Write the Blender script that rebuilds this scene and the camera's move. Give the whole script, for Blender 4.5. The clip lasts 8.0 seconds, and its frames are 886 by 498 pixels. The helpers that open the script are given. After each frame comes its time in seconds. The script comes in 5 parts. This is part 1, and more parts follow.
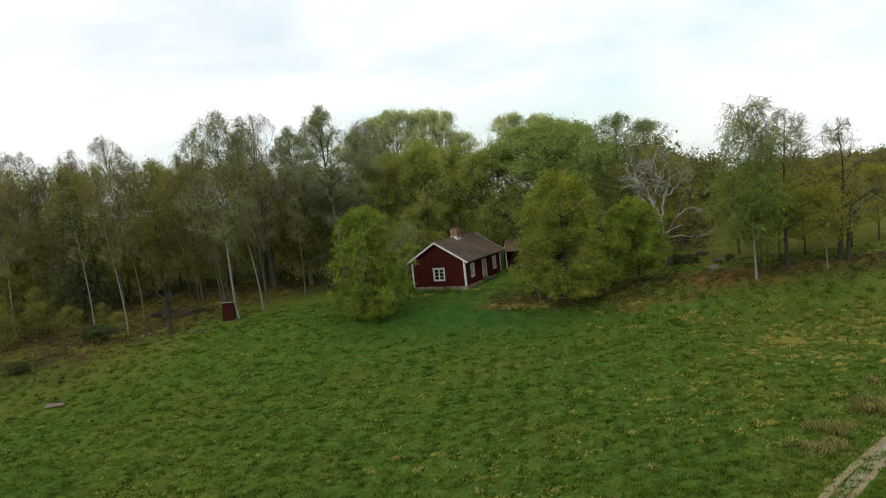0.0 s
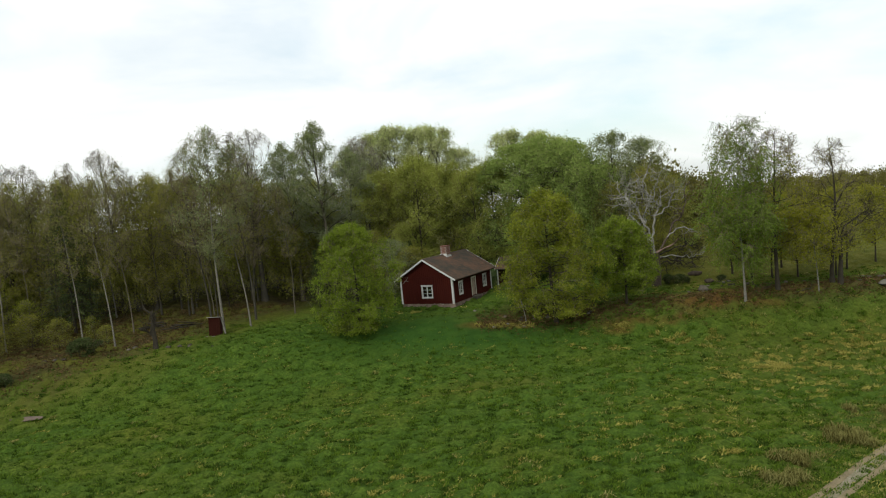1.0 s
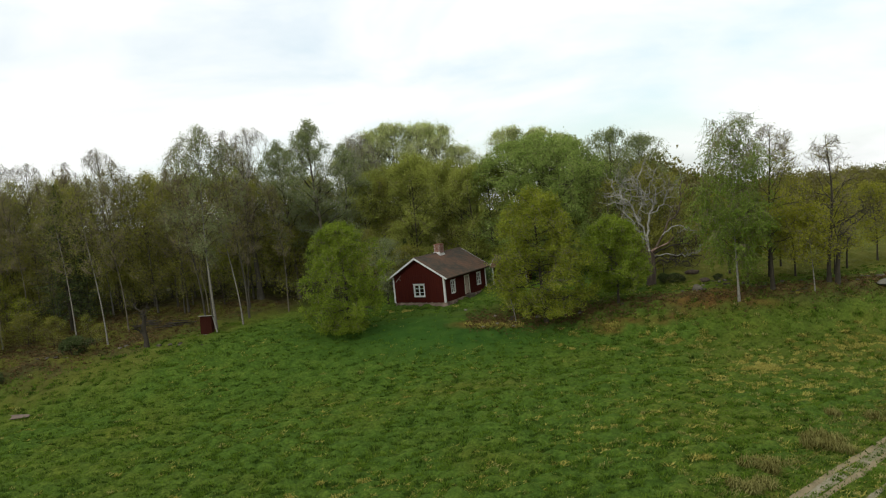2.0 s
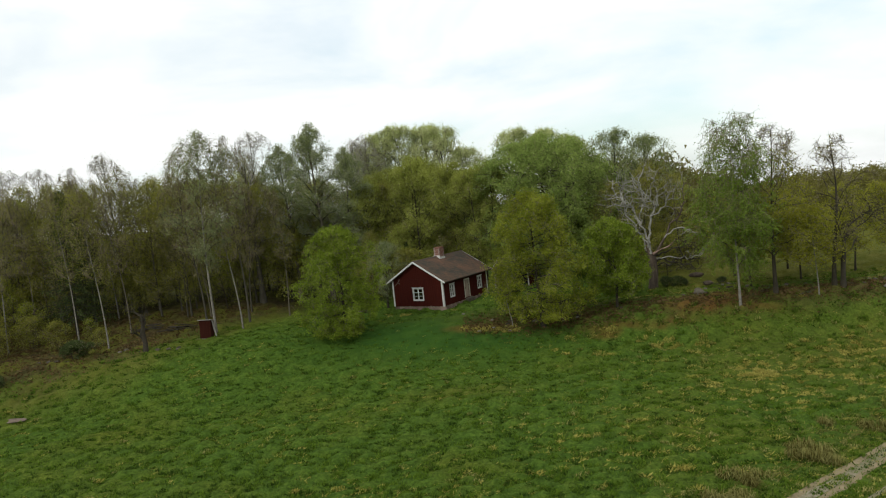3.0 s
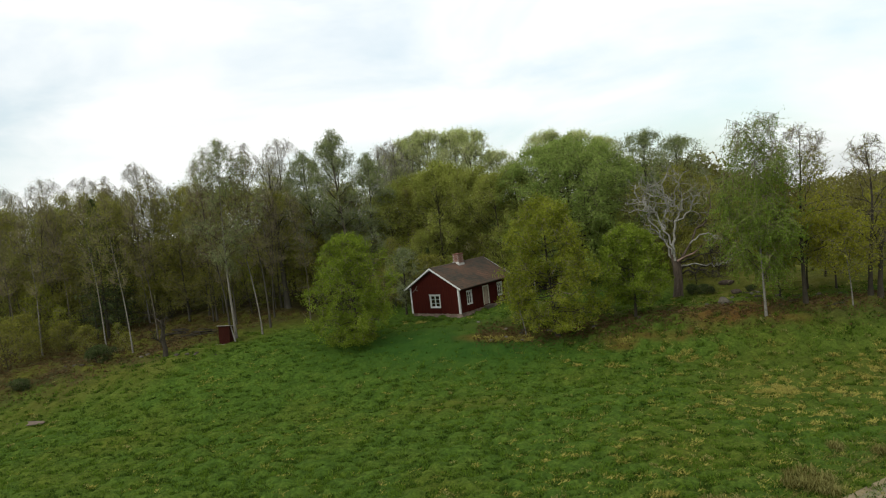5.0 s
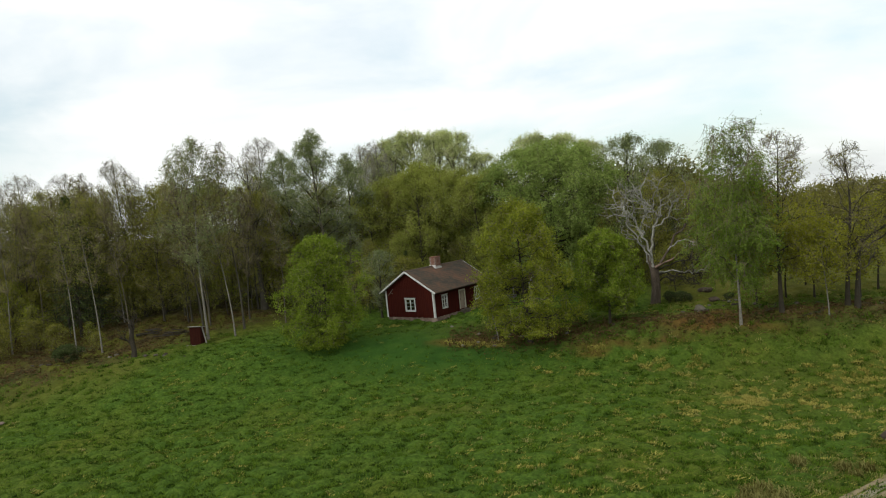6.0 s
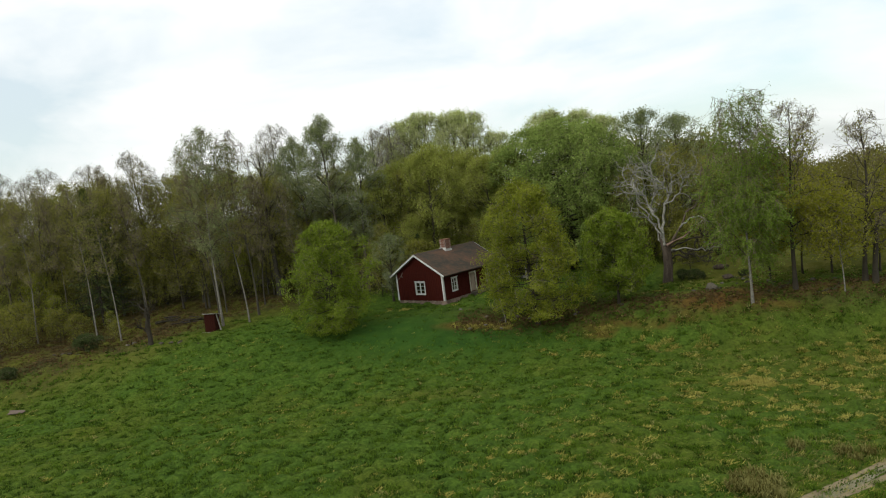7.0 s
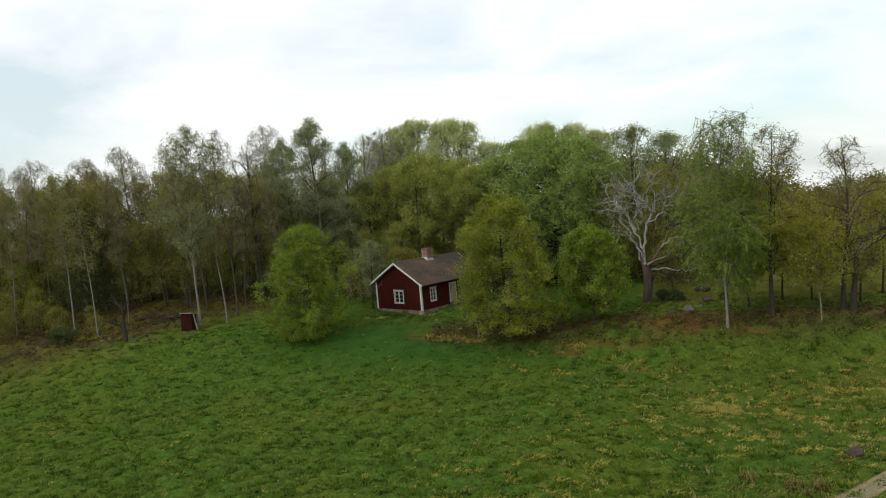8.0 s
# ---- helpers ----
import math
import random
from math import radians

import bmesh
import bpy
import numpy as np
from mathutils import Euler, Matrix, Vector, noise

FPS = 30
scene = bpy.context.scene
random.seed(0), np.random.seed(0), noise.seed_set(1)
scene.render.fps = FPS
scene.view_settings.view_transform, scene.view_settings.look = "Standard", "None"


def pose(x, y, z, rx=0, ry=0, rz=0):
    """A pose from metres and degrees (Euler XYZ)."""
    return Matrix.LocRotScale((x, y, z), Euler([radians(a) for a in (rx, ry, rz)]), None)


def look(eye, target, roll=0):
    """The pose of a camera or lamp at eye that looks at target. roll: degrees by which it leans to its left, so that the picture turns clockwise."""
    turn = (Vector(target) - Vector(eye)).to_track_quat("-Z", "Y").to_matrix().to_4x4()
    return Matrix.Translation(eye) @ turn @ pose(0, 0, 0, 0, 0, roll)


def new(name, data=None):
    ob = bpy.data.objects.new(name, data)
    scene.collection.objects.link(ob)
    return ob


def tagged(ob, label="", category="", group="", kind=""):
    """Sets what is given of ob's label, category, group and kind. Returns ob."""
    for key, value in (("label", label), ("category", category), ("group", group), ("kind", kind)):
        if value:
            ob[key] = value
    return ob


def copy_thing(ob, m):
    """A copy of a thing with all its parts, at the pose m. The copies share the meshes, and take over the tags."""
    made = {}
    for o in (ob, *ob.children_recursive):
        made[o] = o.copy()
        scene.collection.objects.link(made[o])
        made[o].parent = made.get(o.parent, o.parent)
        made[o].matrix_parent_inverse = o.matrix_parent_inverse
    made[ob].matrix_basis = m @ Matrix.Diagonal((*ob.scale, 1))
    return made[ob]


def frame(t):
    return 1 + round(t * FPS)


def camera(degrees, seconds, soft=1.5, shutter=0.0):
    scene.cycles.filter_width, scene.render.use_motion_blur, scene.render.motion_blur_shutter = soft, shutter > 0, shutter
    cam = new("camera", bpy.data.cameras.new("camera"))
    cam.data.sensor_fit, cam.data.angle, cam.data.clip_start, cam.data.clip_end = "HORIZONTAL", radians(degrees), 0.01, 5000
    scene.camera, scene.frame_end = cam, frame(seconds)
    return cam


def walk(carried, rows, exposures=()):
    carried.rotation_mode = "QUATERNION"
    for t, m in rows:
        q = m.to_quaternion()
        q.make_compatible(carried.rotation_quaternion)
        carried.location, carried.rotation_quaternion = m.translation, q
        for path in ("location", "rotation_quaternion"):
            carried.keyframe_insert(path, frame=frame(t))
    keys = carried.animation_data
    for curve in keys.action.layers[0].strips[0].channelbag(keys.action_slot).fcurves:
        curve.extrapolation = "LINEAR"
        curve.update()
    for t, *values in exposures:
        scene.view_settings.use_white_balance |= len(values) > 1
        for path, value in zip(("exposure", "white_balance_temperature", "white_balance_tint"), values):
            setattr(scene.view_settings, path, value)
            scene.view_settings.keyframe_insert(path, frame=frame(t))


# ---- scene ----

# ---------------------------------------------------------------- camera
cam = camera(65.0, 8.0, soft=1.1)
PATH = [
    (0, (-0.606, -0.458, 12.937), (-0.610, 9.498, 11.998), -6.07),
    (0.5, (0.667, -0.354, 12.953), (0.542, 9.617, 12.198), -6.12),
    (1, (2.002, -0.199, 12.964), (1.791, 9.773, 12.247), -5.52),
    (1.5, (3.264, 0.039, 12.990), (2.959, 10.005, 12.217), -5.43),
    (3, (6.743, 0.817, 12.996), (5.932, 10.758, 12.281), -6.01),
    (3.5, (7.959, 1.122, 12.998), (7.116, 11.062, 12.296), -5.98),
    (4, (9.026, 1.323, 13.019), (8.176, 11.265, 12.363), -5.77),
    (4.2, (9.356, 1.419, 13.031), (7.977, 11.303, 12.396), -6.53),
    (5.3, (11.062, 2.589, 12.984), (9.349, 12.423, 12.391), -6.02),
    (5.5, (11.444, 2.850, 12.954), (9.746, 12.690, 12.412), -5.28),
    (6, (12.565, 3.447, 12.869), (10.919, 13.293, 12.282), -5.57),
    (6.5, (13.696, 3.886, 12.892), (11.938, 13.702, 12.144), -6.46),
    (7, (14.885, 4.219, 12.960), (12.715, 13.945, 12.122), -7.15),
    (7.5, (16.111, 4.766, 12.924), (14.102, 14.544, 12.329), -6.05),
    (8, (17.273, 5.230, 12.937), (14.990, 14.939, 12.208), -4.70),
]
walk(cam, [(t, look(eye, target, roll)) for t, eye, target, roll in PATH])

# ---------------------------------------------------------------- sky and sun
SUN_UP, SUN_ROUND = 36.0, 216.0


def build_sky():
    world = bpy.data.worlds.new("overcast_sky")
    scene.world = world
    world.use_nodes = True
    nt = world.node_tree
    nt.nodes.clear()
    out = nt.nodes.new("ShaderNodeOutputWorld")
    back = nt.nodes.new("ShaderNodeBackground")
    sky = nt.nodes.new("ShaderNodeTexSky")
    sky.sky_type, sky.sun_disc = "NISHITA", False
    sky.sun_elevation, sky.sun_rotation = radians(SUN_UP), radians(SUN_ROUND)
    sky.air_density, sky.dust_density = 1.0, 2.0
    dim = nt.nodes.new("ShaderNodeMix")
    dim.data_type, dim.blend_type = "RGBA", "MULTIPLY"
    dim.inputs[0].default_value = 1.0
    dim.inputs[7].default_value = (0.125, 0.165, 0.16, 1)
    co = nt.nodes.new("ShaderNodeTexCoord")
    mp = nt.nodes.new("ShaderNodeMapping")
    mp.inputs["Scale"].default_value = (1.0, 1.0, 3.2)
    mp.inputs["Location"].default_value = (0.35, 0.1, 0.4)
    n1 = nt.nodes.new("ShaderNodeTexNoise")
    n1.inputs["Scale"].default_value, n1.inputs["Detail"].default_value = 2.1, 6.0
    n1.inputs["Roughness"].default_value, n1.inputs["Distortion"].default_value = 0.52, 0.4
    ramp = nt.nodes.new("ShaderNodeValToRGB")
    ramp.color_ramp.elements[0].position, ramp.color_ramp.elements[0].color = 0.41, (0.55, 0.55, 0.55, 1)
    ramp.color_ramp.elements[1].position, ramp.color_ramp.elements[1].color = 0.60, (1, 1, 1, 1)
    mix = nt.nodes.new("ShaderNodeMix")
    mix.data_type = "RGBA"
    mix.inputs[7].default_value = (1.08, 1.10, 1.09, 1)
    nt.links.new(co.outputs["Generated"], mp.inputs["Vector"])
    nt.links.new(mp.outputs[0], n1.inputs["Vector"])
    sep = nt.nodes.new("ShaderNodeSeparateXYZ")
    nt.links.new(co.outputs["Generated"], sep.inputs[0])
    east = nt.nodes.new("ShaderNodeMapRange")
    east.inputs["From Min"].default_value, east.inputs["From Max"].default_value = 0.0, 0.45
    east.inputs["To Min"].default_value, east.inputs["To Max"].default_value = 0.0, 0.13
    nt.links.new(sep.outputs[0], east.inputs["Value"])
    thick = nt.nodes.new("ShaderNodeMath")
    nt.links.new(n1.outputs[0], thick.inputs[0])
    nt.links.new(east.outputs[0], thick.inputs[1])
    nt.links.new(thick.outputs[0], ramp.inputs[0])
    nt.links.new(sky.outputs[0], dim.inputs[6])
    nt.links.new(ramp.outputs[0], mix.inputs[0])
    nt.links.new(dim.outputs[2], mix.inputs[6])
    nt.links.new(mix.outputs[2], back.inputs[0])
    # an overcast sky is brighter overhead than at the horizon
    lift = nt.nodes.new("ShaderNodeMapRange")
    lift.inputs["From Min"].default_value, lift.inputs["From Max"].default_value = 0.15, 1.0
    lift.inputs["To Min"].default_value, lift.inputs["To Max"].default_value = 1.0, 1.5
    nt.links.new(sep.outputs[2], lift.inputs["Value"])
    nt.links.new(lift.outputs[0], back.inputs[1])
    nt.links.new(back.outputs[0], out.inputs[0])


build_sky()
sun = new("sun", bpy.data.lights.new("sun", "SUN"))
sun.data.energy, sun.data.angle, sun.data.color = 1.4, radians(24), (1.0, 0.97, 0.92)
a_, e_ = radians(SUN_ROUND), radians(SUN_UP)
sun.matrix_world = look((0, 0, 60), Vector((0, 0, 60)) - Vector((math.sin(a_) * math.cos(e_), math.cos(a_) * math.cos(e_), math.sin(e_))))
scene.view_settings.exposure = -0.05


# ---------------------------------------------------------------- materials
def node(nt, kind, **values):
    n = nt.nodes.new(kind)
    for key, value in values.items():
        n.inputs[key.replace("_", " ")].default_value = value
    return n


def material(name, colours, scale, rough=0.85, bump=0.0, bump_scale=None, fine=0.35, stretch=(1, 1, 1), island=0.0, thing=0.0, metal=0.0, through_light=0.0, gloss=0.3):
    """Two scales of noise run through a ramp of colours; island/thing: brightness that varies from piece to piece."""
    m = bpy.data.materials.new(name)
    m.use_nodes = True
    nt = m.node_tree
    nt.nodes.clear()
    out = nt.nodes.new("ShaderNodeOutputMaterial")
    co = nt.nodes.new("ShaderNodeTexCoord")
    mp = nt.nodes.new("ShaderNodeMapping")
    mp.inputs["Scale"].default_value = stretch
    nt.links.new(co.outputs["Object"], mp.inputs["Vector"])
    big = node(nt, "ShaderNodeTexNoise", Scale=scale, Detail=4.0, Roughness=0.6)
    small = node(nt, "ShaderNodeTexNoise", Scale=scale * 9, Detail=3.0, Roughness=0.6)
    for n in (big, small):
        nt.links.new(mp.outputs[0], n.inputs["Vector"])
    add = nt.nodes.new("ShaderNodeMix")
    add.inputs[0].default_value = fine
    nt.links.new(big.outputs[0], add.inputs[2])
    nt.links.new(small.outputs[0], add.inputs[3])
    value = add.outputs[0]
    if island or thing:
        rnd = nt.nodes.new("ShaderNodeNewGeometry").outputs["Random Per Island"] if island else nt.nodes.new("ShaderNodeObjectInfo").outputs["Random"]
        mr = nt.nodes.new("ShaderNodeMapRange")
        mr.inputs["To Min"].default_value, mr.inputs["To Max"].default_value = -(island or thing) / 2, (island or thing) / 2
        nt.links.new(rnd, mr.inputs["Value"])
        plus = nt.nodes.new("ShaderNodeMath")
        nt.links.new(value, plus.inputs[0])
        nt.links.new(mr.outputs[0], plus.inputs[1])
        value = plus.outputs[0]
    ramp = nt.nodes.new("ShaderNodeValToRGB")
    els = ramp.color_ramp.elements
    while len(els) < len(colours):
        els.new(0.5)
    for i, c in enumerate(colours):
        els[i].position = 0.28 + 0.44 * i / max(1, len(colours) - 1)
        els[i].color = (*c, 1)
    nt.links.new(value, ramp.inputs[0])
    if through_light:
        dif = nt.nodes.new("ShaderNodeBsdfDiffuse")
        tra = nt.nodes.new("ShaderNodeBsdfTranslucent")
        mx = nt.nodes.new("ShaderNodeMixShader")
        mx.inputs[0].default_value = through_light
        for s in (dif, tra):
            nt.links.new(ramp.outputs[0], s.inputs[0])
        nt.links.new(dif.outputs[0], mx.inputs[1])
        nt.links.new(tra.outputs[0], mx.inputs[2])
        nt.links.new(mx.outputs[0], out.inputs[0])
        return m
    bsdf = node(nt, "ShaderNodeBsdfPrincipled", Roughness=rough, Metallic=metal)
    bsdf.inputs["Specular IOR Level"].default_value = gloss
    nt.links.new(ramp.outputs[0], bsdf.inputs["Base Color"])
    if bump:
        bn = node(nt, "ShaderNodeTexNoise", Scale=bump_scale or scale * 12, Detail=4.0)
        nt.links.new(mp.outputs[0], bn.inputs["Vector"])
        b = nt.nodes.new("ShaderNodeBump")
        b.inputs["Strength"].default_value, b.inputs["Distance"].default_value = 0.8, bump
        nt.links.new(bn.outputs[0], b.inputs["Height"])
        nt.links.new(b.outputs[0], bsdf.inputs["Normal"])
    nt.links.new(bsdf.outputs[0], out.inputs[0])
    return m


M_RED = material("falu_red_paint", [(0.026, 0.004, 0.003), (0.043, 0.007, 0.004), (0.058, 0.010, 0.004)], 1.4, 0.9, 0.006, 60, stretch=(6, 6, 0.5), gloss=0.1)
# weathered brownish red, with the privy's shade darkened into the colour
M_REDBROWN = material("shaded_weathered_red_boards", [(0.016, 0.004, 0.002), (0.030, 0.007, 0.004), (0.043, 0.012, 0.006)], 1.6, 0.9, 0.006, 60, stretch=(6, 6, 0.5), gloss=0.1)
M_WHITE = material("white_paint", [(0.339, 0.331, 0.310), (0.480, 0.472, 0.452), (0.536, 0.536, 0.515)], 3.0, 0.6, 0.002)
M_CREAM = material("cream_door_paint", [(0.340, 0.315, 0.238), (0.442, 0.408, 0.323), (0.493, 0.468, 0.383)], 3.0, 0.6, 0.002)
M_DOOR = material("worn_tan_door_planks", [(0.16, 0.12, 0.09), (0.26, 0.205, 0.155), (0.35, 0.285, 0.225)], 2.0, 0.8, 0.003, stretch=(4, 4, 0.6))
M_TILE = material("mottled_clay_tile", [(0.036, 0.036, 0.028), (0.062, 0.054, 0.042), (0.118, 0.070, 0.048), (0.185, 0.092, 0.060)], 0.30, 0.9, 0.010, 26, fine=0.30, gloss=0.1)
M_BRICK = material("chimney_brick", [(0.116, 0.051, 0.031), (0.163, 0.071, 0.046), (0.204, 0.109, 0.073)], 6.0, 0.9, 0.008, fine=0.5, thing=0.3)
M_MORTAR = material("grey_mortar", [(0.26, 0.24, 0.22), (0.36, 0.34, 0.31)], 5.0, 0.95, 0.006)
M_STONE = material("grey_fieldstone", [(0.025, 0.022, 0.015), (0.063, 0.054, 0.040), (0.126, 0.110, 0.085)], 2.0, 0.95, 0.02, fine=0.5, thing=0.35, gloss=0.1)
M_PINKSTONE = material("pinkish_plinth_stone", [(0.07, 0.05, 0.036), (0.14, 0.1, 0.075), (0.21, 0.155, 0.12)], 2.5, 0.9, 0.02, fine=0.5, thing=0.35)
M_GREYWOOD = material("weathered_grey_wood", [(0.13, 0.12, 0.105), (0.22, 0.205, 0.18), (0.30, 0.28, 0.25)], 2.0, 0.9, 0.004, stretch=(4, 4, 0.6))
M_DARK = material("dark_old_boards", [(0.018, 0.014, 0.011), (0.035, 0.026, 0.02), (0.05, 0.038, 0.03)], 2.0, 0.95)
M_GRAVEL = material("pale_gravel", [(0.056, 0.045, 0.018), (0.141, 0.110, 0.058), (0.197, 0.156, 0.084), (0.263, 0.211, 0.120)], 1.6, 0.95, 0.03, 25, fine=0.5)
M_RUT = material("worn_earth", [(0.072, 0.085, 0.023), (0.150, 0.130, 0.075), (0.260, 0.231, 0.176)], 0.9, 0.95, 0.02, 25, fine=0.55)
M_SLAB = material("reddish_rock", [(0.058, 0.044, 0.034), (0.109, 0.079, 0.060), (0.159, 0.120, 0.095)], 1.6, 0.95, 0.02, fine=0.5)
M_DARKSTONE = material("lichen_dark_stone", [(0.021, 0.015, 0.011), (0.052, 0.038, 0.027), (0.138, 0.108, 0.076)], 3.0, 0.95, 0.02, fine=0.5)
M_PALESTONE = material("pale_fieldstone", [(0.066, 0.060, 0.046), (0.114, 0.105, 0.083), (0.162, 0.150, 0.120)], 2.5, 0.9, 0.015, fine=0.5)
M_BARK_BIRCH = material("birch_bark", [(0.04, 0.036, 0.027), (0.14, 0.128, 0.104), (0.26, 0.243, 0.205)], 1.3, 0.85, 0.006, 30, fine=0.7, stretch=(1, 1, 2.2))
M_BARK_GREY = material("grey_forest_bark", [(0.024, 0.021, 0.014), (0.050, 0.044, 0.031), (0.086, 0.076, 0.056)], 1.4, 0.9, 0.01, 30, fine=0.5)
M_BARK_ASPEN = material("aspen_bark", [(0.050, 0.042, 0.027), (0.101, 0.086, 0.059), (0.174, 0.151, 0.107)], 1.2, 0.9, 0.01, 30, fine=0.5)
M_BARK_DARK = material("dark_bark", [(0.014, 0.012, 0.007), (0.032, 0.026, 0.017), (0.054, 0.046, 0.031)], 1.8, 0.95, 0.015, 25, fine=0.5)
M_DEADWOOD = material("bleached_dead_wood", [(0.055, 0.050, 0.038), (0.200, 0.190, 0.158), (0.420, 0.408, 0.360)], 0.8, 0.9, 0.008, 20, fine=0.5)
M_DEADTRUNK = material("split_reddish_dead_trunk", [(0.025, 0.019, 0.014), (0.072, 0.052, 0.037), (0.180, 0.141, 0.107)], 1.6, 0.95, 0.03, 14, fine=0.5, stretch=(3, 3, 0.6))
M_TORNWOOD = material("torn_pinkish_wood", [(0.11, 0.07, 0.05), (0.19, 0.125, 0.095), (0.27, 0.19, 0.15)], 3.0, 0.9, 0.01)
M_TWIG = material("grey_brown_twigs", [(0.098, 0.078, 0.044), (0.161, 0.132, 0.078), (0.236, 0.198, 0.127)], 0.6, 0.95, island=0.3)
M_TWIG_PALE = material("pale_grey_twigs", [(0.165, 0.154, 0.127), (0.259, 0.242, 0.204), (0.352, 0.336, 0.297)], 0.6, 0.95, island=0.3)
M_TWIG_SPRING = material("yellowish_spring_twigs", [(0.200, 0.200, 0.095), (0.300, 0.300, 0.150), (0.400, 0.400, 0.215)], 0.6, 0.95, island=0.3)


def leaves(name, dark, mid, light, through_light=0.48):
    return material(name, [dark, mid, light], 0.45, island=0.32, through_light=through_light, fine=0.25)


M_LEAF_LIME = leaves("fresh_lime_leaves", (0.092, 0.138, 0.014), (0.170, 0.228, 0.025), (0.257, 0.316, 0.045))
M_LEAF_OLIVE = leaves("olive_spring_leaves", (0.101, 0.127, 0.013), (0.197, 0.223, 0.024), (0.298, 0.321, 0.044))
M_LEAF_GREEN = leaves("full_green_leaves", (0.137, 0.190, 0.041), (0.215, 0.285, 0.068), (0.304, 0.370, 0.104))
M_LEAF_BIRCH = leaves("birch_leaves", (0.084, 0.139, 0.017), (0.164, 0.239, 0.033), (0.251, 0.332, 0.064))
M_LEAF_PALE = leaves("pale_yellow_green_leaves", (0.307, 0.355, 0.111), (0.435, 0.488, 0.180), (0.551, 0.604, 0.265))
M_LEAF_WOOD = leaves("light_olive_wood_leaves", (0.152, 0.174, 0.031), (0.247, 0.274, 0.054), (0.357, 0.375, 0.092))
M_LEAF_OAK = leaves("bronze_yellow_oak_leaves", (0.129, 0.136, 0.013), (0.225, 0.229, 0.025), (0.320, 0.319, 0.046))
M_LEAF_BUD = leaves("brownish_olive_buds", (0.111, 0.111, 0.019), (0.198, 0.199, 0.036), (0.304, 0.301, 0.064))
M_LEAF_GREY = leaves("grey_green_leaves", (0.114, 0.140, 0.056), (0.202, 0.236, 0.095), (0.312, 0.351, 0.151))
M_LEAF_FAR = leaves("hazy_far_leaves", (0.086, 0.084, 0.021), (0.143, 0.135, 0.035), (0.205, 0.186, 0.059))
M_NEEDLE = leaves("dark_spruce_needles", (0.033, 0.048, 0.017), (0.063, 0.084, 0.029), (0.102, 0.126, 0.042), 0.25)
M_GRASS = leaves("meadow_grass", (0.055, 0.100, 0.010), (0.086, 0.142, 0.015), (0.122, 0.182, 0.024), 0.4)
# green darkened to paint the shade in hollows between tussocks
M_HOLLOW_SHADE = leaves("hollow_shade_blades", (0.021, 0.044, 0.007), (0.041, 0.074, 0.012), (0.069, 0.104, 0.018), 0.35)
M_STRAW = leaves("dry_straw_grass", (0.175, 0.154, 0.030), (0.281, 0.250, 0.055), (0.408, 0.362, 0.098), 0.3)
M_TUFT = material("mixed_green_and_straw_grass", [(0.054, 0.104, 0.014), (0.112, 0.150, 0.023), (0.208, 0.201, 0.053), (0.336, 0.301, 0.111)], 0.45, island=0.5, through_light=0.35, fine=0.25)
M_BRACKEN = leaves("dead_brown_bracken", (0.079, 0.067, 0.017), (0.144, 0.133, 0.038), (0.227, 0.214, 0.073), 0.3)
M_LITTER = leaves("brown_leaf_litter", (0.044, 0.028, 0.012), (0.080, 0.052, 0.022), (0.128, 0.088, 0.040), 0.15)


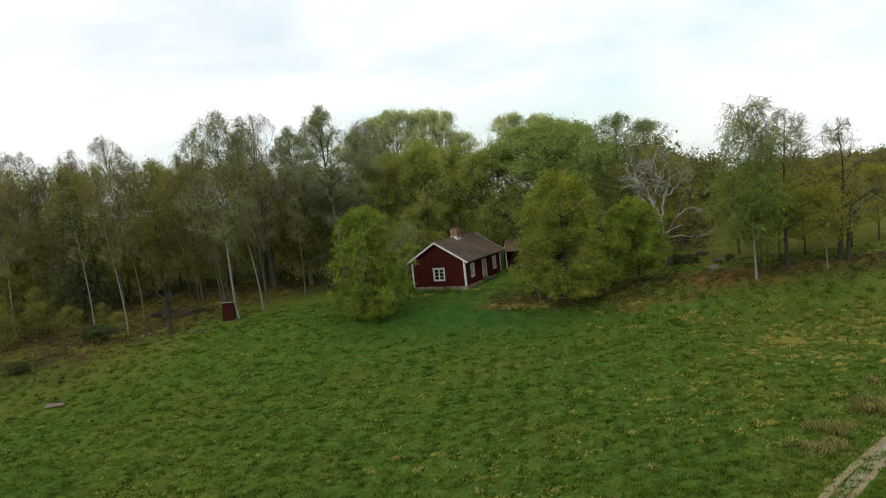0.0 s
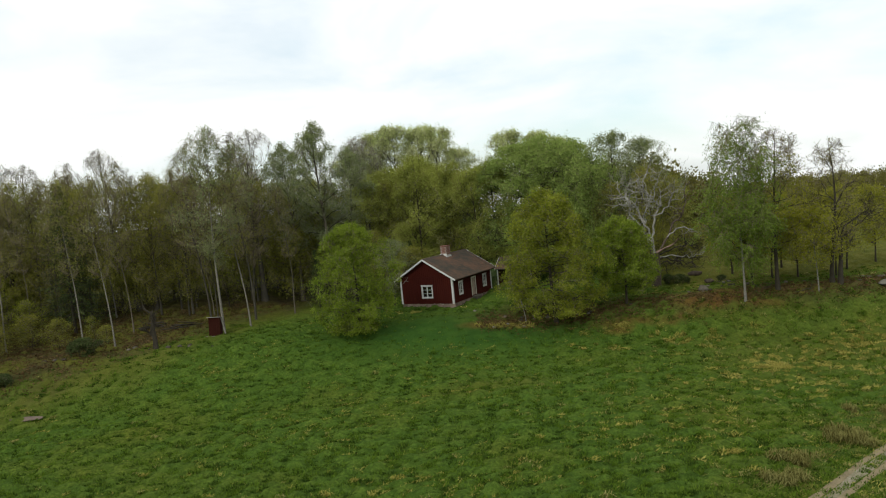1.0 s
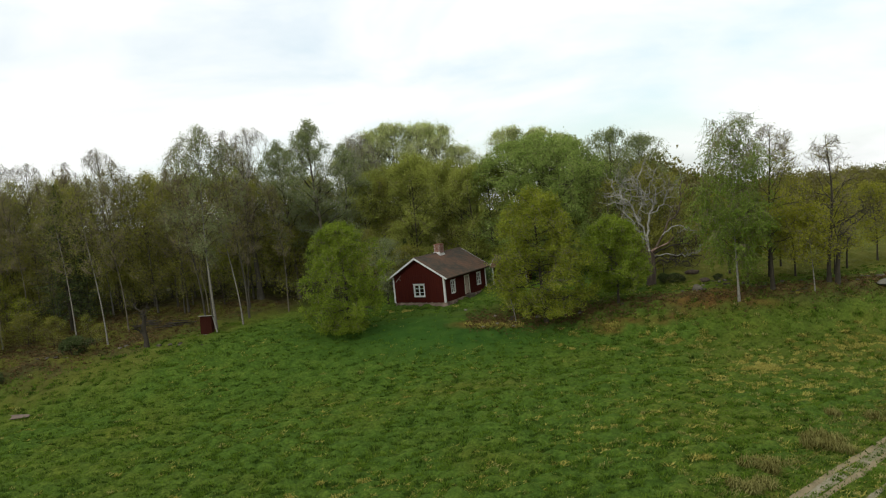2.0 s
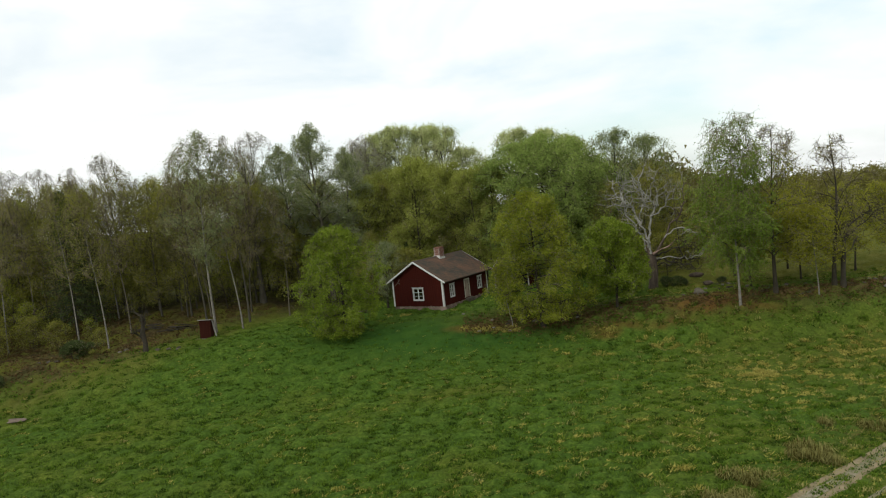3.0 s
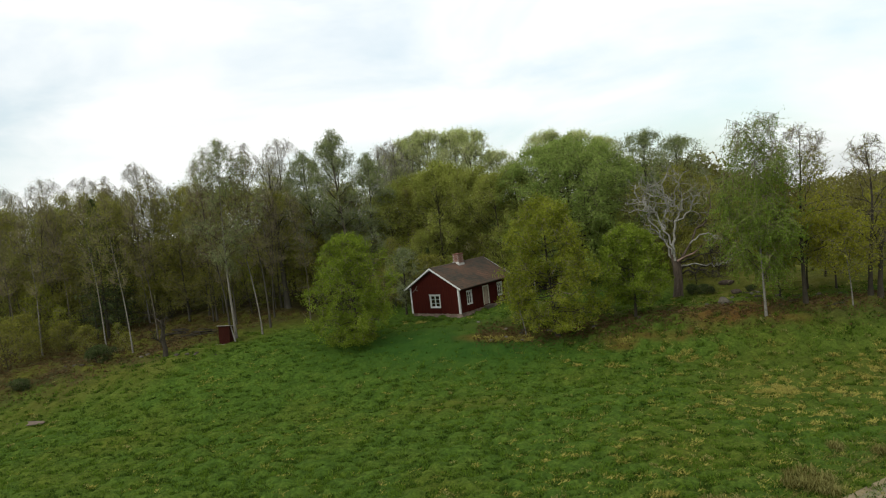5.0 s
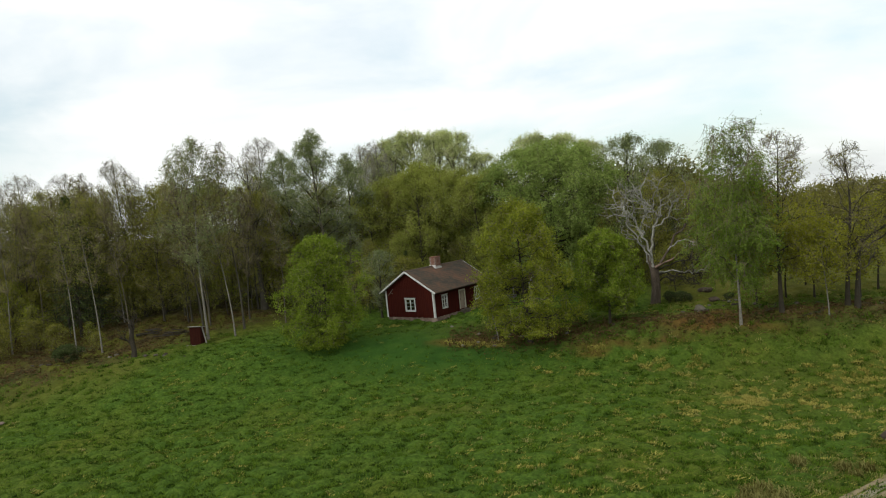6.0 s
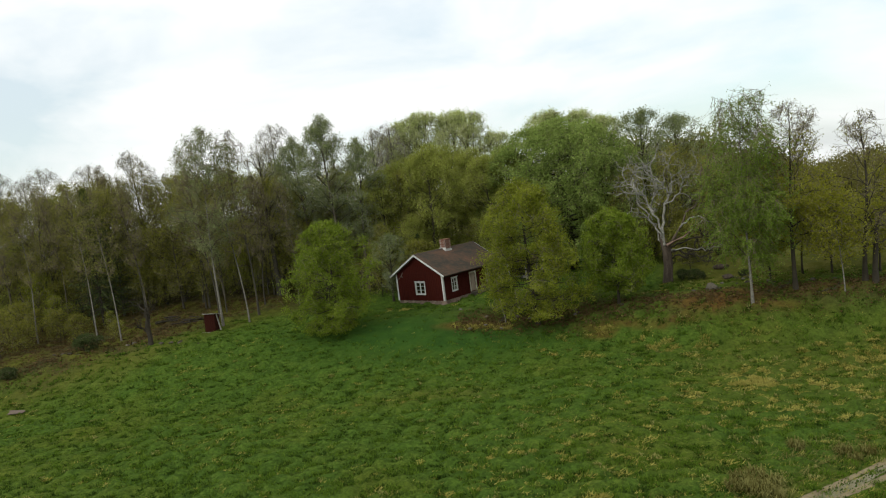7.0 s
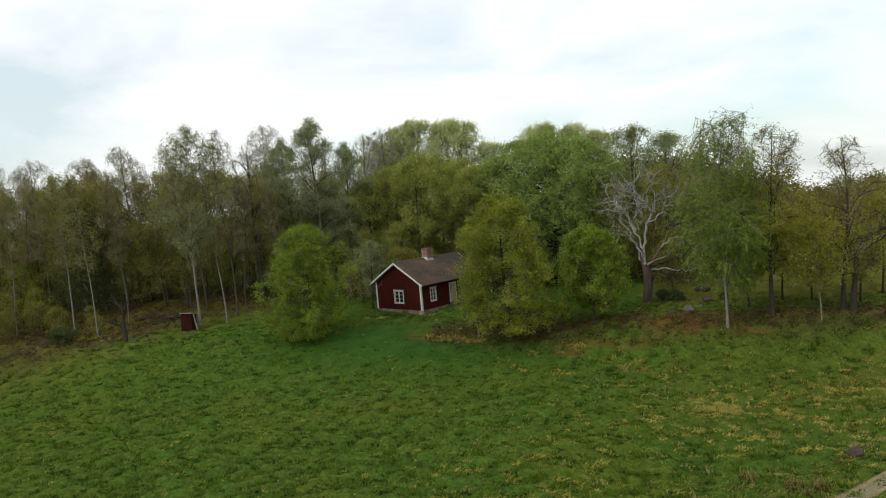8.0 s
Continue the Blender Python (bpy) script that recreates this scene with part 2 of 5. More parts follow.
def ground_material():
    """Meadow turf, straw-coloured patches and brown leaf litter; the cover is given by the attribute 'litter'."""
    m = bpy.data.materials.new("meadow_turf")
    m.use_nodes = True
    nt = m.node_tree
    nt.nodes.clear()
    out = nt.nodes.new("ShaderNodeOutputMaterial")
    geo = nt.nodes.new("ShaderNodeNewGeometry")
    pos = geo.outputs["Position"]

    def noisy(scale, detail, stops, rough=0.6):
        n = node(nt, "ShaderNodeTexNoise", Scale=scale, Detail=detail, Roughness=rough)
        nt.links.new(pos, n.inputs["Vector"])
        r = nt.nodes.new("ShaderNodeValToRGB")
        while len(r.color_ramp.elements) < len(stops):
            r.color_ramp.elements.new(0.5)
        for e, (p, c) in zip(r.color_ramp.elements, stops):
            e.position, e.color = p, (*c, 1)
        nt.links.new(n.outputs[0], r.inputs[0])
        return r.outputs[0]

    def mixed(factor, a, b, blend="MIX"):
        x = nt.nodes.new("ShaderNodeMix")
        x.data_type, x.blend_type = "RGBA", blend
        for s, v in ((0, factor), (6, a), (7, b)):
            if isinstance(v, float):
                x.inputs[s].default_value = v
            else:
                nt.links.new(v, x.inputs[s])
        return x.outputs[2]

    green = noisy(0.9, 6.0, [(0.30, (0.036, 0.068, 0.009)), (0.5, (0.054, 0.097, 0.012)), (0.72, (0.082, 0.119, 0.017))], 0.7)
    yellow = noisy(1.6, 5.0, [(0.3, (0.074, 0.092, 0.009)), (0.7, (0.127, 0.127, 0.018))], 0.7)
    broad = noisy(0.085, 3.0, [(0.50, (0, 0, 0)), (0.72, (0.7, 0.7, 0.7))])
    turf = mixed(broad, green, yellow)
    mottle = noisy(4.6, 5.0, [(0.34, (0.42, 0.45, 0.45)), (0.5, (0.97, 0.98, 0.97)), (0.66, (1.5, 1.38, 1.5))], 0.75)
    turf = mixed(1.0, turf, mottle, "MULTIPLY")
    at3 = nt.nodes.new("ShaderNodeAttribute")
    at3.attribute_name = "pasture"
    dry = noisy(0.5, 6.0, [(0.32, (0.060, 0.070, 0.010)), (0.52, (0.100, 0.100, 0.017)), (0.72, (0.150, 0.134, 0.033))], 0.7)
    turf = mixed(at3.outputs["Fac"], turf, dry)
    # the lens's dark emerald cast before the cottage, painted into the turf colour
    at4 = nt.nodes.new("ShaderNodeAttribute")
    at4.attribute_name = "green_cast"
    deep = noisy(0.7, 5.0, [(0.3, (0.020, 0.054, 0.008)), (0.55, (0.031, 0.074, 0.010)), (0.75, (0.054, 0.096, 0.014))], 0.6)
    turf = mixed(at4.outputs["Fac"], turf, deep)
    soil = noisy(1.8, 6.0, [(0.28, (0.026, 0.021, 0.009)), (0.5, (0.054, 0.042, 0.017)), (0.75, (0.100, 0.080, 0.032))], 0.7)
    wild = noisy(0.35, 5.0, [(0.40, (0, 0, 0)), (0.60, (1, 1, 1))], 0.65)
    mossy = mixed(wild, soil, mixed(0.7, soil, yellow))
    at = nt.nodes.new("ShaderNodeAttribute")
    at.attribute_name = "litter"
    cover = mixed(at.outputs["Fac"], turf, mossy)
    at2 = nt.nodes.new("ShaderNodeAttribute")
    at2.attribute_name = "bronze"
    rust = noisy(1.2, 6.0, [(0.3, (0.075, 0.040, 0.012)), (0.55, (0.135, 0.072, 0.020)), (0.75, (0.10, 0.105, 0.022))], 0.7)
    cover = mixed(at2.outputs["Fac"], cover, rust)
    bsdf = node(nt, "ShaderNodeBsdfPrincipled", Roughness=0.95)
    bsdf.inputs["Specular IOR Level"].default_value = 0.05
    nt.links.new(cover, bsdf.inputs["Base Color"])
    bn = node(nt, "ShaderNodeTexNoise", Scale=5.0, Detail=6.0, Roughness=0.7)
    nt.links.new(pos, bn.inputs["Vector"])
    b = node(nt, "ShaderNodeBump", Strength=1.0, Distance=0.2)
    nt.links.new(bn.outputs[0], b.inputs["Height"])
    nt.links.new(b.outputs[0], bsdf.inputs["Normal"])
    nt.links.new(bsdf.outputs[0], out.inputs[0])
    return m


M_GROUND = ground_material()


def glass_material():
    m = bpy.data.materials.new("window_glass")
    m.use_nodes = True
    b = m.node_tree.nodes["Principled BSDF"]
    b.inputs["Base Color"].default_value = (0.9, 0.95, 0.95, 1)
    b.inputs["Roughness"].default_value = 0.05
    b.inputs["Transmission Weight"].default_value = 1.0
    b.inputs["IOR"].default_value = 1.45
    return m


M_GLASS = glass_material()


# ---------------------------------------------------------------- mesh helpers
def mesh_from(name, verts, faces, mat, smooth=False):
    """A mesh from arrays: verts (n, 3); faces, a list of index arrays (m, 3) or (m, 4)."""
    verts = np.asarray(verts, np.float32)
    groups = [np.asarray(f, np.int32) for f in faces if len(f)]
    me = bpy.data.meshes.new(name)
    me.vertices.add(len(verts))
    me.vertices.foreach_set("co", verts.ravel())
    loops = np.concatenate([g.ravel() for g in groups])
    sizes = np.concatenate([np.full(len(g), g.shape[1], np.int32) for g in groups])
    me.loops.add(len(loops))
    me.loops.foreach_set("vertex_index", loops)
    me.polygons.add(len(sizes))
    me.polygons.foreach_set("loop_start", np.r_[0, np.cumsum(sizes)[:-1]].astype(np.int32))
    me.polygons.foreach_set("loop_total", sizes)
    if smooth:
        me.polygons.foreach_set("use_smooth", np.ones(len(sizes), bool))
    me.update(calc_edges=True)
    me.validate()
    me.materials.append(mat)
    return me


def part(name, bm, mat, parent, label=""):
    """Links a bmesh (or a mesh) as one mesh object under a thing or a part."""
    if isinstance(bm, bmesh.types.BMesh):
        me = bpy.data.meshes.new(name)
        bm.to_mesh(me)
        bm.free()
        me.materials.append(mat)
    else:
        me = bm
    ob = new(name, me)
    ob.parent = parent
    if label:
        ob["label"] = label
    return ob


def box(bm, x0, x1, y0, y1, z0, z1, bevel=0.0):
    m = Matrix.LocRotScale(((x0 + x1) / 2, (y0 + y1) / 2, (z0 + z1) / 2), None, (abs(x1 - x0), abs(y1 - y0), abs(z1 - z0)))
    made = bmesh.ops.create_cube(bm, size=1.0, matrix=m)
    if bevel:
        edges = list({e for v in made["verts"] for e in v.link_edges})
        bmesh.ops.bevel(bm, geom=edges, offset=bevel, segments=1, affect="EDGES")
    return made


def boxed(*dims, bevel=0.0):
    bm = bmesh.new()
    box(bm, *dims, bevel=bevel)
    return bm


def prism(points, axis_from, axis_to, axis="y"):
    """A prism whose outline lies in the x-z plane (axis y) or the y-z plane (axis x)."""
    bm = bmesh.new()
    rings = []
    for d in (axis_from, axis_to):
        rings.append([bm.verts.new((p, d, q) if axis == "y" else (d, p, q)) for p, q in points])
    bm.faces.new(rings[0])
    bm.faces.new(list(reversed(rings[1])))
    n = len(points)
    for i in range(n):
        j = (i + 1) % n
        bm.faces.new((rings[0][j], rings[0][i], rings[1][i], rings[1][j]))
    bmesh.ops.recalc_face_normals(bm, faces=bm.faces[:])
    return bm


def tubes(paths, radii, sides):
    """Tapered tubes along many paths at once: paths (n, k, 3), radii (n, k)."""
    paths, radii = np.asarray(paths, float), np.asarray(radii, float)
    n, k, _ = paths.shape
    tang = np.gradient(paths, axis=1)
    tang /= np.linalg.norm(tang, axis=2, keepdims=True) + 1e-9
    ref = np.where(np.abs(tang[:, :1, 2:3]) > 0.8, np.array([1.0, 0.15, 0]), np.array([0, 0.1, 1.0]))
    u = np.cross(tang, np.broadcast_to(ref, tang.shape))
    u /= np.linalg.norm(u, axis=2, keepdims=True) + 1e-9
    v = np.cross(tang, u)
    ang = np.arange(sides) * 2 * np.pi / sides
    ring = u[:, :, None] * np.cos(ang)[None, None, :, None] + v[:, :, None] * np.sin(ang)[None, None, :, None]
    verts = (paths[:, :, None] + ring * radii[:, :, None, None]).reshape(-1, 3)
    idx = np.arange(n * k * sides).reshape(n, k, sides)
    a, b = idx[:, :-1], idx[:, 1:]
    quads = np.stack([a, np.roll(a, -1, 2), np.roll(b, -1, 2), b], -1).reshape(-1, 4)
    return verts, quads


def curves(p0, p1, p2, k):
    t = np.linspace(0, 1, k)[None, :, None]
    return (1 - t) ** 2 * p0[:, None] + 2 * t * (1 - t) * p1[:, None] + t * t * p2[:, None]


def unit(v):
    return v / (np.linalg.norm(v, axis=-1, keepdims=True) + 1e-9)


def blades(rng, centres, size, ratio=0.6, flat=0.0):
    """One small pointed leaf for each centre."""
    n = len(centres)
    a = unit(rng.normal(size=(n, 3)) * np.array([1, 1, 1 - flat]))
    b = unit(np.cross(a, rng.normal(size=(n, 3))))
    s = (size * rng.uniform(0.65, 1.35, n))[:, None]
    v = np.stack([centres - a * s * 0.45 - b * s * ratio / 2, centres - a * s * 0.4 + b * s * ratio / 2, centres + a * s * 0.55], 1).reshape(-1, 3)
    return v, np.arange(3 * n).reshape(n, 3)


def cones(p0, p1, radius):
    """Slim three-sided spikes from p0 to p1."""
    n = len(p0)
    t = unit(p1 - p0)
    u = unit(np.cross(t, np.array([0.31, 0.87, 0.38])))
    w = np.cross(t, u)
    ring = [p0 + radius * (u * math.cos(k) + w * math.sin(k)) for k in (0.0, 2.094, 4.189)]
    v = np.stack([*ring, p1], 1).reshape(-1, 3)
    i = np.arange(n)[:, None, None] * 4
    return v, (i + np.array([[[0, 1, 3], [1, 2, 3], [2, 0, 3]]])).reshape(-1, 3)


def height(x, y):
    """The lie of the land: a flat meadow that rises to the wood's edge and dips to the track."""
    x, y = np.asarray(x, float), np.asarray(y, float)

    def ease(a):
        a = np.clip(a, 0, 1)
        return a * a * (3 - 2 * a)

    foot = 47.5 + 0.14 * np.clip(x, -45, 0) + 0.2 * np.clip(x, 0, 20)
    slope, bank, w = 2.75 * ease((y - foot) / 14.5), 2.75 * ease((y - 53.2) / 5.8), ease((x - 9) / 11)
    z = slope * (1 - w) + bank * w - 1.2 * ease((x - 12) / 16) * (1 - ease((y - 47) / 9))
    z = z + 0.10 * np.clip(y - 63.5, 0, 16) * ease((-x - 13) / 9)
    return z + 0.045 * np.clip(y - 62, 0, 10) + 0.006 * np.clip(y - 72, 0, 60)


def level(x, y):
    return float(height(x, y))


# ---------------------------------------------------------------- ground
def ground_lines(lo, hi, step, reach):
    inner = np.arange(lo, hi + step / 2, step)
    out = np.geomspace(step * 1.5, reach, 34)
    return np.r_[lo - out[::-1], inner, hi + out]


def wood_edge(x):
    """How far the meadow reaches (y) before the wood floor begins."""
    x = np.asarray(x, float)
    return np.interp(x, [-60, -34, -29, -24, -20, -15, -6, 4], [40, 48.2, 51.4, 57.8, 64.5, 70.5, 76, 80])


def track_line(s):
    """The left edge of the cart track, s metres along from its near end."""
    x = np.interp(s, [0, 14, 28, 40, 60, 100], [4.0, 14.6, 25.9, 34.8, 50.6, 82.6])
    y = np.interp(s, [0, 14, 28, 40, 60, 100], [16.6, 26.4, 36.8, 45.6, 59.6, 85.6])
    return x, y


def build_ground():
    xs, ys = ground_lines(-42, 44, 0.29, 2600), ground_lines(15, 66, 0.29, 2600)
    gx, gy = np.meshgrid(xs, ys)
    z = height(gx, gy)
    rng = np.random.default_rng(4)
    # tussocks: many small soft mounds made from a sum of rotated waves
    rough = np.zeros_like(z)
    for _ in range(26):
        w = rng.uniform(1.5, 9.0)
        th = rng.uniform(0, np.pi)
        rough += np.sin(w * (gx * np.cos(th) + gy * np.sin(th)) + rng.uniform(0, 6.28)) / 26 ** 0.5
    near = np.exp(-(np.clip(np.abs(gx) - 44, 0, None) / 12) ** 2 - (np.clip(np.abs(gy - 40) - 30, 0, None) / 14) ** 2)
    s_ = np.linspace(0, 95, 160)
    px, py = track_line(s_)
    far = np.full_like(z, 99.0)
    for a, c in zip(px, py):
        far = np.minimum(far, np.hypot(gx - a - 0.75, gy - c + 0.75))
    near = near * np.clip((far - 1.2) / 2.0, 0, 1)
    z += near * (0.15 * np.maximum(rough, -0.6) * np.clip(1.1 - np.exp(-(((gx - 2) / 11) ** 2 + ((gy - 57) / 5) ** 2)), 0.3, 1))
    z -= 0.045 * np.clip(np.hypot(gx, gy - 40) - 115, 0, None) * np.clip((gx - 5) / 45, 0, 1)
    ny, nx = z.shape
    idx = np.arange(nx * ny).reshape(ny, nx)
    quads = np.stack([idx[:-1, :-1], idx[:-1, 1:], idx[1:, 1:], idx[1:, :-1]], -1).reshape(-1, 4)
    me = mesh_from("ground", np.stack([gx, gy, z], -1).reshape(-1, 3), [quads], M_GROUND, smooth=True)
    wob = 1.4 * np.sin(gx * 0.55 + 1.0) + 0.9 * np.sin(gx * 1.3) + 0.5 * np.sin(gx * 2.9 + gy)
    wood = np.clip((gy - wood_edge(gx) + 2.2 - wob * 0.8) / 7.0, 0, 1) ** 0.8 * (gx < 3)
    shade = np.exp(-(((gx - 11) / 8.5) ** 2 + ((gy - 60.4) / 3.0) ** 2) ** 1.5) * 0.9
    bank = np.clip(1 - np.abs((gy - (58.1 + 0.02 * (gx - 27) + 0.25 * wob)) / 2.4) ** 2, 0, 1) * np.clip((gx - 16) / 4, 0, 1) * np.clip((46 - gx) / 5, 0, 1)
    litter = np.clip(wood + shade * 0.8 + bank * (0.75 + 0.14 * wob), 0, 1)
    bronze = np.clip(1 - (((gx - 22.8) / 3.6) ** 2 + ((gy - 57.9 - 0.2 * wob) / 1.3) ** 2), 0, 1) ** 0.6
    bronze = np.maximum(bronze, 0.8 * np.clip(1 - (((gx - 4.5) / 3.6) ** 2 + ((gy - 58.0) / 1.0) ** 2), 0, 1))
    bronze = np.maximum(bronze, 0.8 * np.clip(1 - (((gx - 14.4) / 1.6) ** 2 + ((gy - 55.8) / 0.6) ** 2), 0, 1))
    for bx, by, rx, ry, k in ((15.2, 56.6, 3.4, 0.8, 0.7), (19.4, 56.4, 2.6, 0.6, 0.6), (26.4, 57.0, 2.4, 0.6, 0.6), (30.5, 58.4, 3.0, 0.8, 0.5)):
        bronze = np.maximum(bronze, k * np.clip(1 - ((gx - bx) / rx) ** 2 - ((gy - by - 0.15 * wob) / ry) ** 2, 0, 1))
    pasture = np.clip((gy - 61 - 0.4 * wob) / 3, 0, 1) * np.clip((gx - 19) / 4, 0, 1) * 0.9
    pasture = np.maximum(pasture, 0.55 * np.exp(-(((gx - 4.2) / 3.4) ** 2 + ((gy - 46.5) / 1.5) ** 2)))
    pasture = np.maximum(pasture, 0.45 * np.clip((gx - 17) / 10, 0, 1) * np.clip(1 - np.abs(gy - 50) / 9, 0, 1))
    pasture = np.maximum(pasture, 0.6 * np.exp(-((gy - wood_edge(gx) + 1.8 + wob) / 5.0) ** 2) * np.clip((-gx - 8) / 8, 0, 1))
    pasture = np.maximum(pasture, 0.75 * np.exp(-((far - 1.4) / 0.9) ** 2) * (0.6 + 0.2 * wob))
    # where the lens's emerald cast is painted on the ground
    green_cast = np.clip(1.25 * np.exp(-(((gx - 1.0 - 0.2 * (gy - 56)) / 10.5) ** 2 + ((gy - 57.2) / 4.6) ** 2) ** 1.3), 0, 1)
    for key, data in (("green_cast", green_cast), ("litter", litter), ("bronze", bronze), ("pasture", pasture)):
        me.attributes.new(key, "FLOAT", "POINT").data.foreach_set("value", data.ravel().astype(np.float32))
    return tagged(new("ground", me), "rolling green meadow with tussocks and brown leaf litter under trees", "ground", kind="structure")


ground = build_ground()


def build_track():
    road = tagged(new("road"), "farm track of two pale gravel wheel ruts with grass between", "track", kind="structure")
    rng = np.random.default_rng(9)
    s = np.arange(0, 90, 0.3)
    x, y = track_line(s)
    d = unit(np.stack([np.gradient(x), np.gradient(y)], -1))
    side = np.stack([d[:, 1], -d[:, 0]], -1)
    for a, b, mat in ((0.0, 0.38, M_GRAVEL), (0.76, 1.12, M_GRAVEL), (0.32, 0.82, M_RUT), (2.0, 2.26, M_RUT)):
        cols = []
        for f in np.linspace(0, 1, 6):
            off = a + (b - a) * f
            edge = (np.convolve(rng.normal(size=len(s) + 6), np.ones(7) / 7, "valid") * 0.16 + 0.05 * np.sin(s * 0.9 + a * 3)) if f in (0.0, 1.0) else 0
            p = np.stack([x, y], -1) + side * (off + edge * np.ones(len(s)))[:, None]
            dip = 0.035 - 0.02 * math.sin(math.pi * f) - (0.06 if f in (0.0, 1.0) else 0) + (0.012 if a == 0.32 else 0)
            cols.append(np.c_[p, height(p[:, 0], p[:, 1]) + dip])
        v = np.stack(cols, 1)
        n, k, _ = v.shape
        idx = np.arange(n * k).reshape(n, k)
        q = np.stack([idx[:-1, :-1], idx[:-1, 1:], idx[1:, 1:], idx[1:, :-1]], -1).reshape(-1, 4)
        part("wheel_rut", mesh_from("wheel_rut", v.reshape(-1, 3), [q[:, ::-1]], mat, True), mat, road)


build_track()


# ---------------------------------------------------------------- cottage
def wall_panel(length, top, openings, thick):
    """A wall along x from 0 to length, its outer face at y=0 and body behind it, with rectangular openings (x0, x1, z0, z1)."""
    bm = bmesh.new()
    xs = sorted({0.0, length, *(v for o in openings for v in o[:2])})
    zs = sorted({0.0, top, *(v for o in openings for v in o[2:])})
    for xa, xb in zip(xs, xs[1:]):
        for za, zb in zip(zs, zs[1:]):
            cx, cz = (xa + xb) / 2, (za + zb) / 2
            if not any(o[0] < cx < o[1] and o[2] < cz < o[3] for o in openings):
                box(bm, xa, xb, 0, thick, za, zb)
    bmesh.ops.remove_doubles(bm, verts=bm.verts[:], dist=0.0005)
    return bm


def battens(length, top_at, openings, rng, step=0.21):
    bm = bmesh.new()
    x = 0.16
    while x < length - 0.14:
        spans = [(0.0, top_at(x))]
        for o in openings:
            if o[0] - 0.12 < x < o[1] + 0.12:
                spans = [p for a, b in spans for p in ((a, o[2] - 0.1), (o[3] + 0.1, b)) if p[1] - p[0] > 0.08]
        for a, b in spans:
            box(bm, x - 0.022, x + 0.022, -0.02, 0.003, a, b)
        x += step + rng.uniform(-0.015, 0.015)
    return bm


def window(parent, place, wide, tall, rows):
    """A casement window with a white casing, two sashes and real panes; place: pose of its lower outer corner, y inwards."""
    frame_ob = new("window", None)
    frame_ob.parent, frame_ob.matrix_basis = parent, place
    frame_ob["label"] = "white-framed casement window with small dark panes"
    w = 0.09
    for dims in ((-w, 0, -0.045, 0.03, -w, tall + w), (wide, wide + w, -0.045, 0.03, -w, tall + w), (0, wide, -0.045, 0.03, tall, tall + w), (0, wide, -0.06, 0.03, -w, 0)):
        part("casing", boxed(*dims, bevel=0.008), M_WHITE, frame_ob)
    part("head_board", boxed(-w - 0.05, wide + w + 0.05, -0.075, 0.01, tall + w, tall + w + 0.035), M_WHITE, frame_ob)
    half = wide / 2
    for k in range(2):
        bm = bmesh.new()
        x0, x1 = k * half, (k + 1) * half
        b = 0.055
        box(bm, x0, x0 + b, 0.0, 0.05, 0, tall)
        box(bm, x1 - b, x1, 0.0, 0.05, 0, tall)
        box(bm, x0 + b, x1 - b, 0.0, 0.05, 0, b)
        box(bm, x0 + b, x1 - b, 0.0, 0.05, tall - b, tall)
        for r in range(1, rows):
            z = tall * r / rows
            box(bm, x0 + b, x1 - b, 0.005, 0.045, z - 0.018, z + 0.018)
        part("sash", bm, M_WHITE, frame_ob)
        for r in range(rows):
            p = part("pane", boxed(x0 + 0.05, x1 - 0.05, 0.022, 0.027, tall * r / rows + 0.012, tall * (r + 1) / rows - 0.012), M_GLASS, frame_ob)
            p.visible_shadow = False


def tiled_slope(along, slope, rows, pitch):
    """One roof slope of wavy pantiles in overlapping rows: x runs along the ridge, y down the slope, z out of it."""
    nx = int(along / pitch * 6) + 1
    xs = np.linspace(0, along, nx)
    wave = 0.022 * np.sin(xs / pitch * 2 * np.pi) + 0.010 * np.sin(xs / pitch * 4 * np.pi)
    verts, quads, start = [], [], 0
    step = slope / rows
    rng = np.random.default_rng(3)
    for r in range(rows):
        y0, y1 = r * step, (r + 1) * step + 0.05
        sag = rng.normal(0, 0.004, nx)
        z0, z1 = 0.060 + wave + sag, 0.0645 + wave + sag
        row = np.stack([np.c_[xs, np.full(nx, y0), z0], np.c_[xs, np.full(nx, y1), z1], np.c_[xs, np.full(nx, y1), z1 - 0.005]], 0)
        idx = start + np.arange(3 * nx).reshape(3, nx)
        for a in range(2):
            quads.append(np.stack([idx[a, :-1], idx[a + 1, :-1], idx[a + 1, 1:], idx[a, 1:]], -1))
        verts.append(row.reshape(-1, 3))
        start += 3 * nx
    return mesh_from("roof_tiles", np.concatenate(verts), [np.concatenate(quads)], M_TILE, False)


def stone_mesh(name, rng, sx, sy, sz, mat, rough=0.16):
    bm = bmesh.new()
    bmesh.ops.create_icosphere(bm, subdivisions=2, radius=0.5)
    off = Vector(rng.uniform(-50, 50, 3))
    for v in bm.verts:
        d = v.co.normalized()
        k = 1 + rough * 2.2 * noise.noise(d * 1.3 + off) + rough * noise.noise(d * 3.1 + off)
        v.co = Vector((v.co.x * sx, v.co.y * sy, v.co.z * sz)) * k
    me = bpy.data.meshes.new(name)
    bm.to_mesh(me)
    bm.free()
    me.materials.append(mat)
    return me


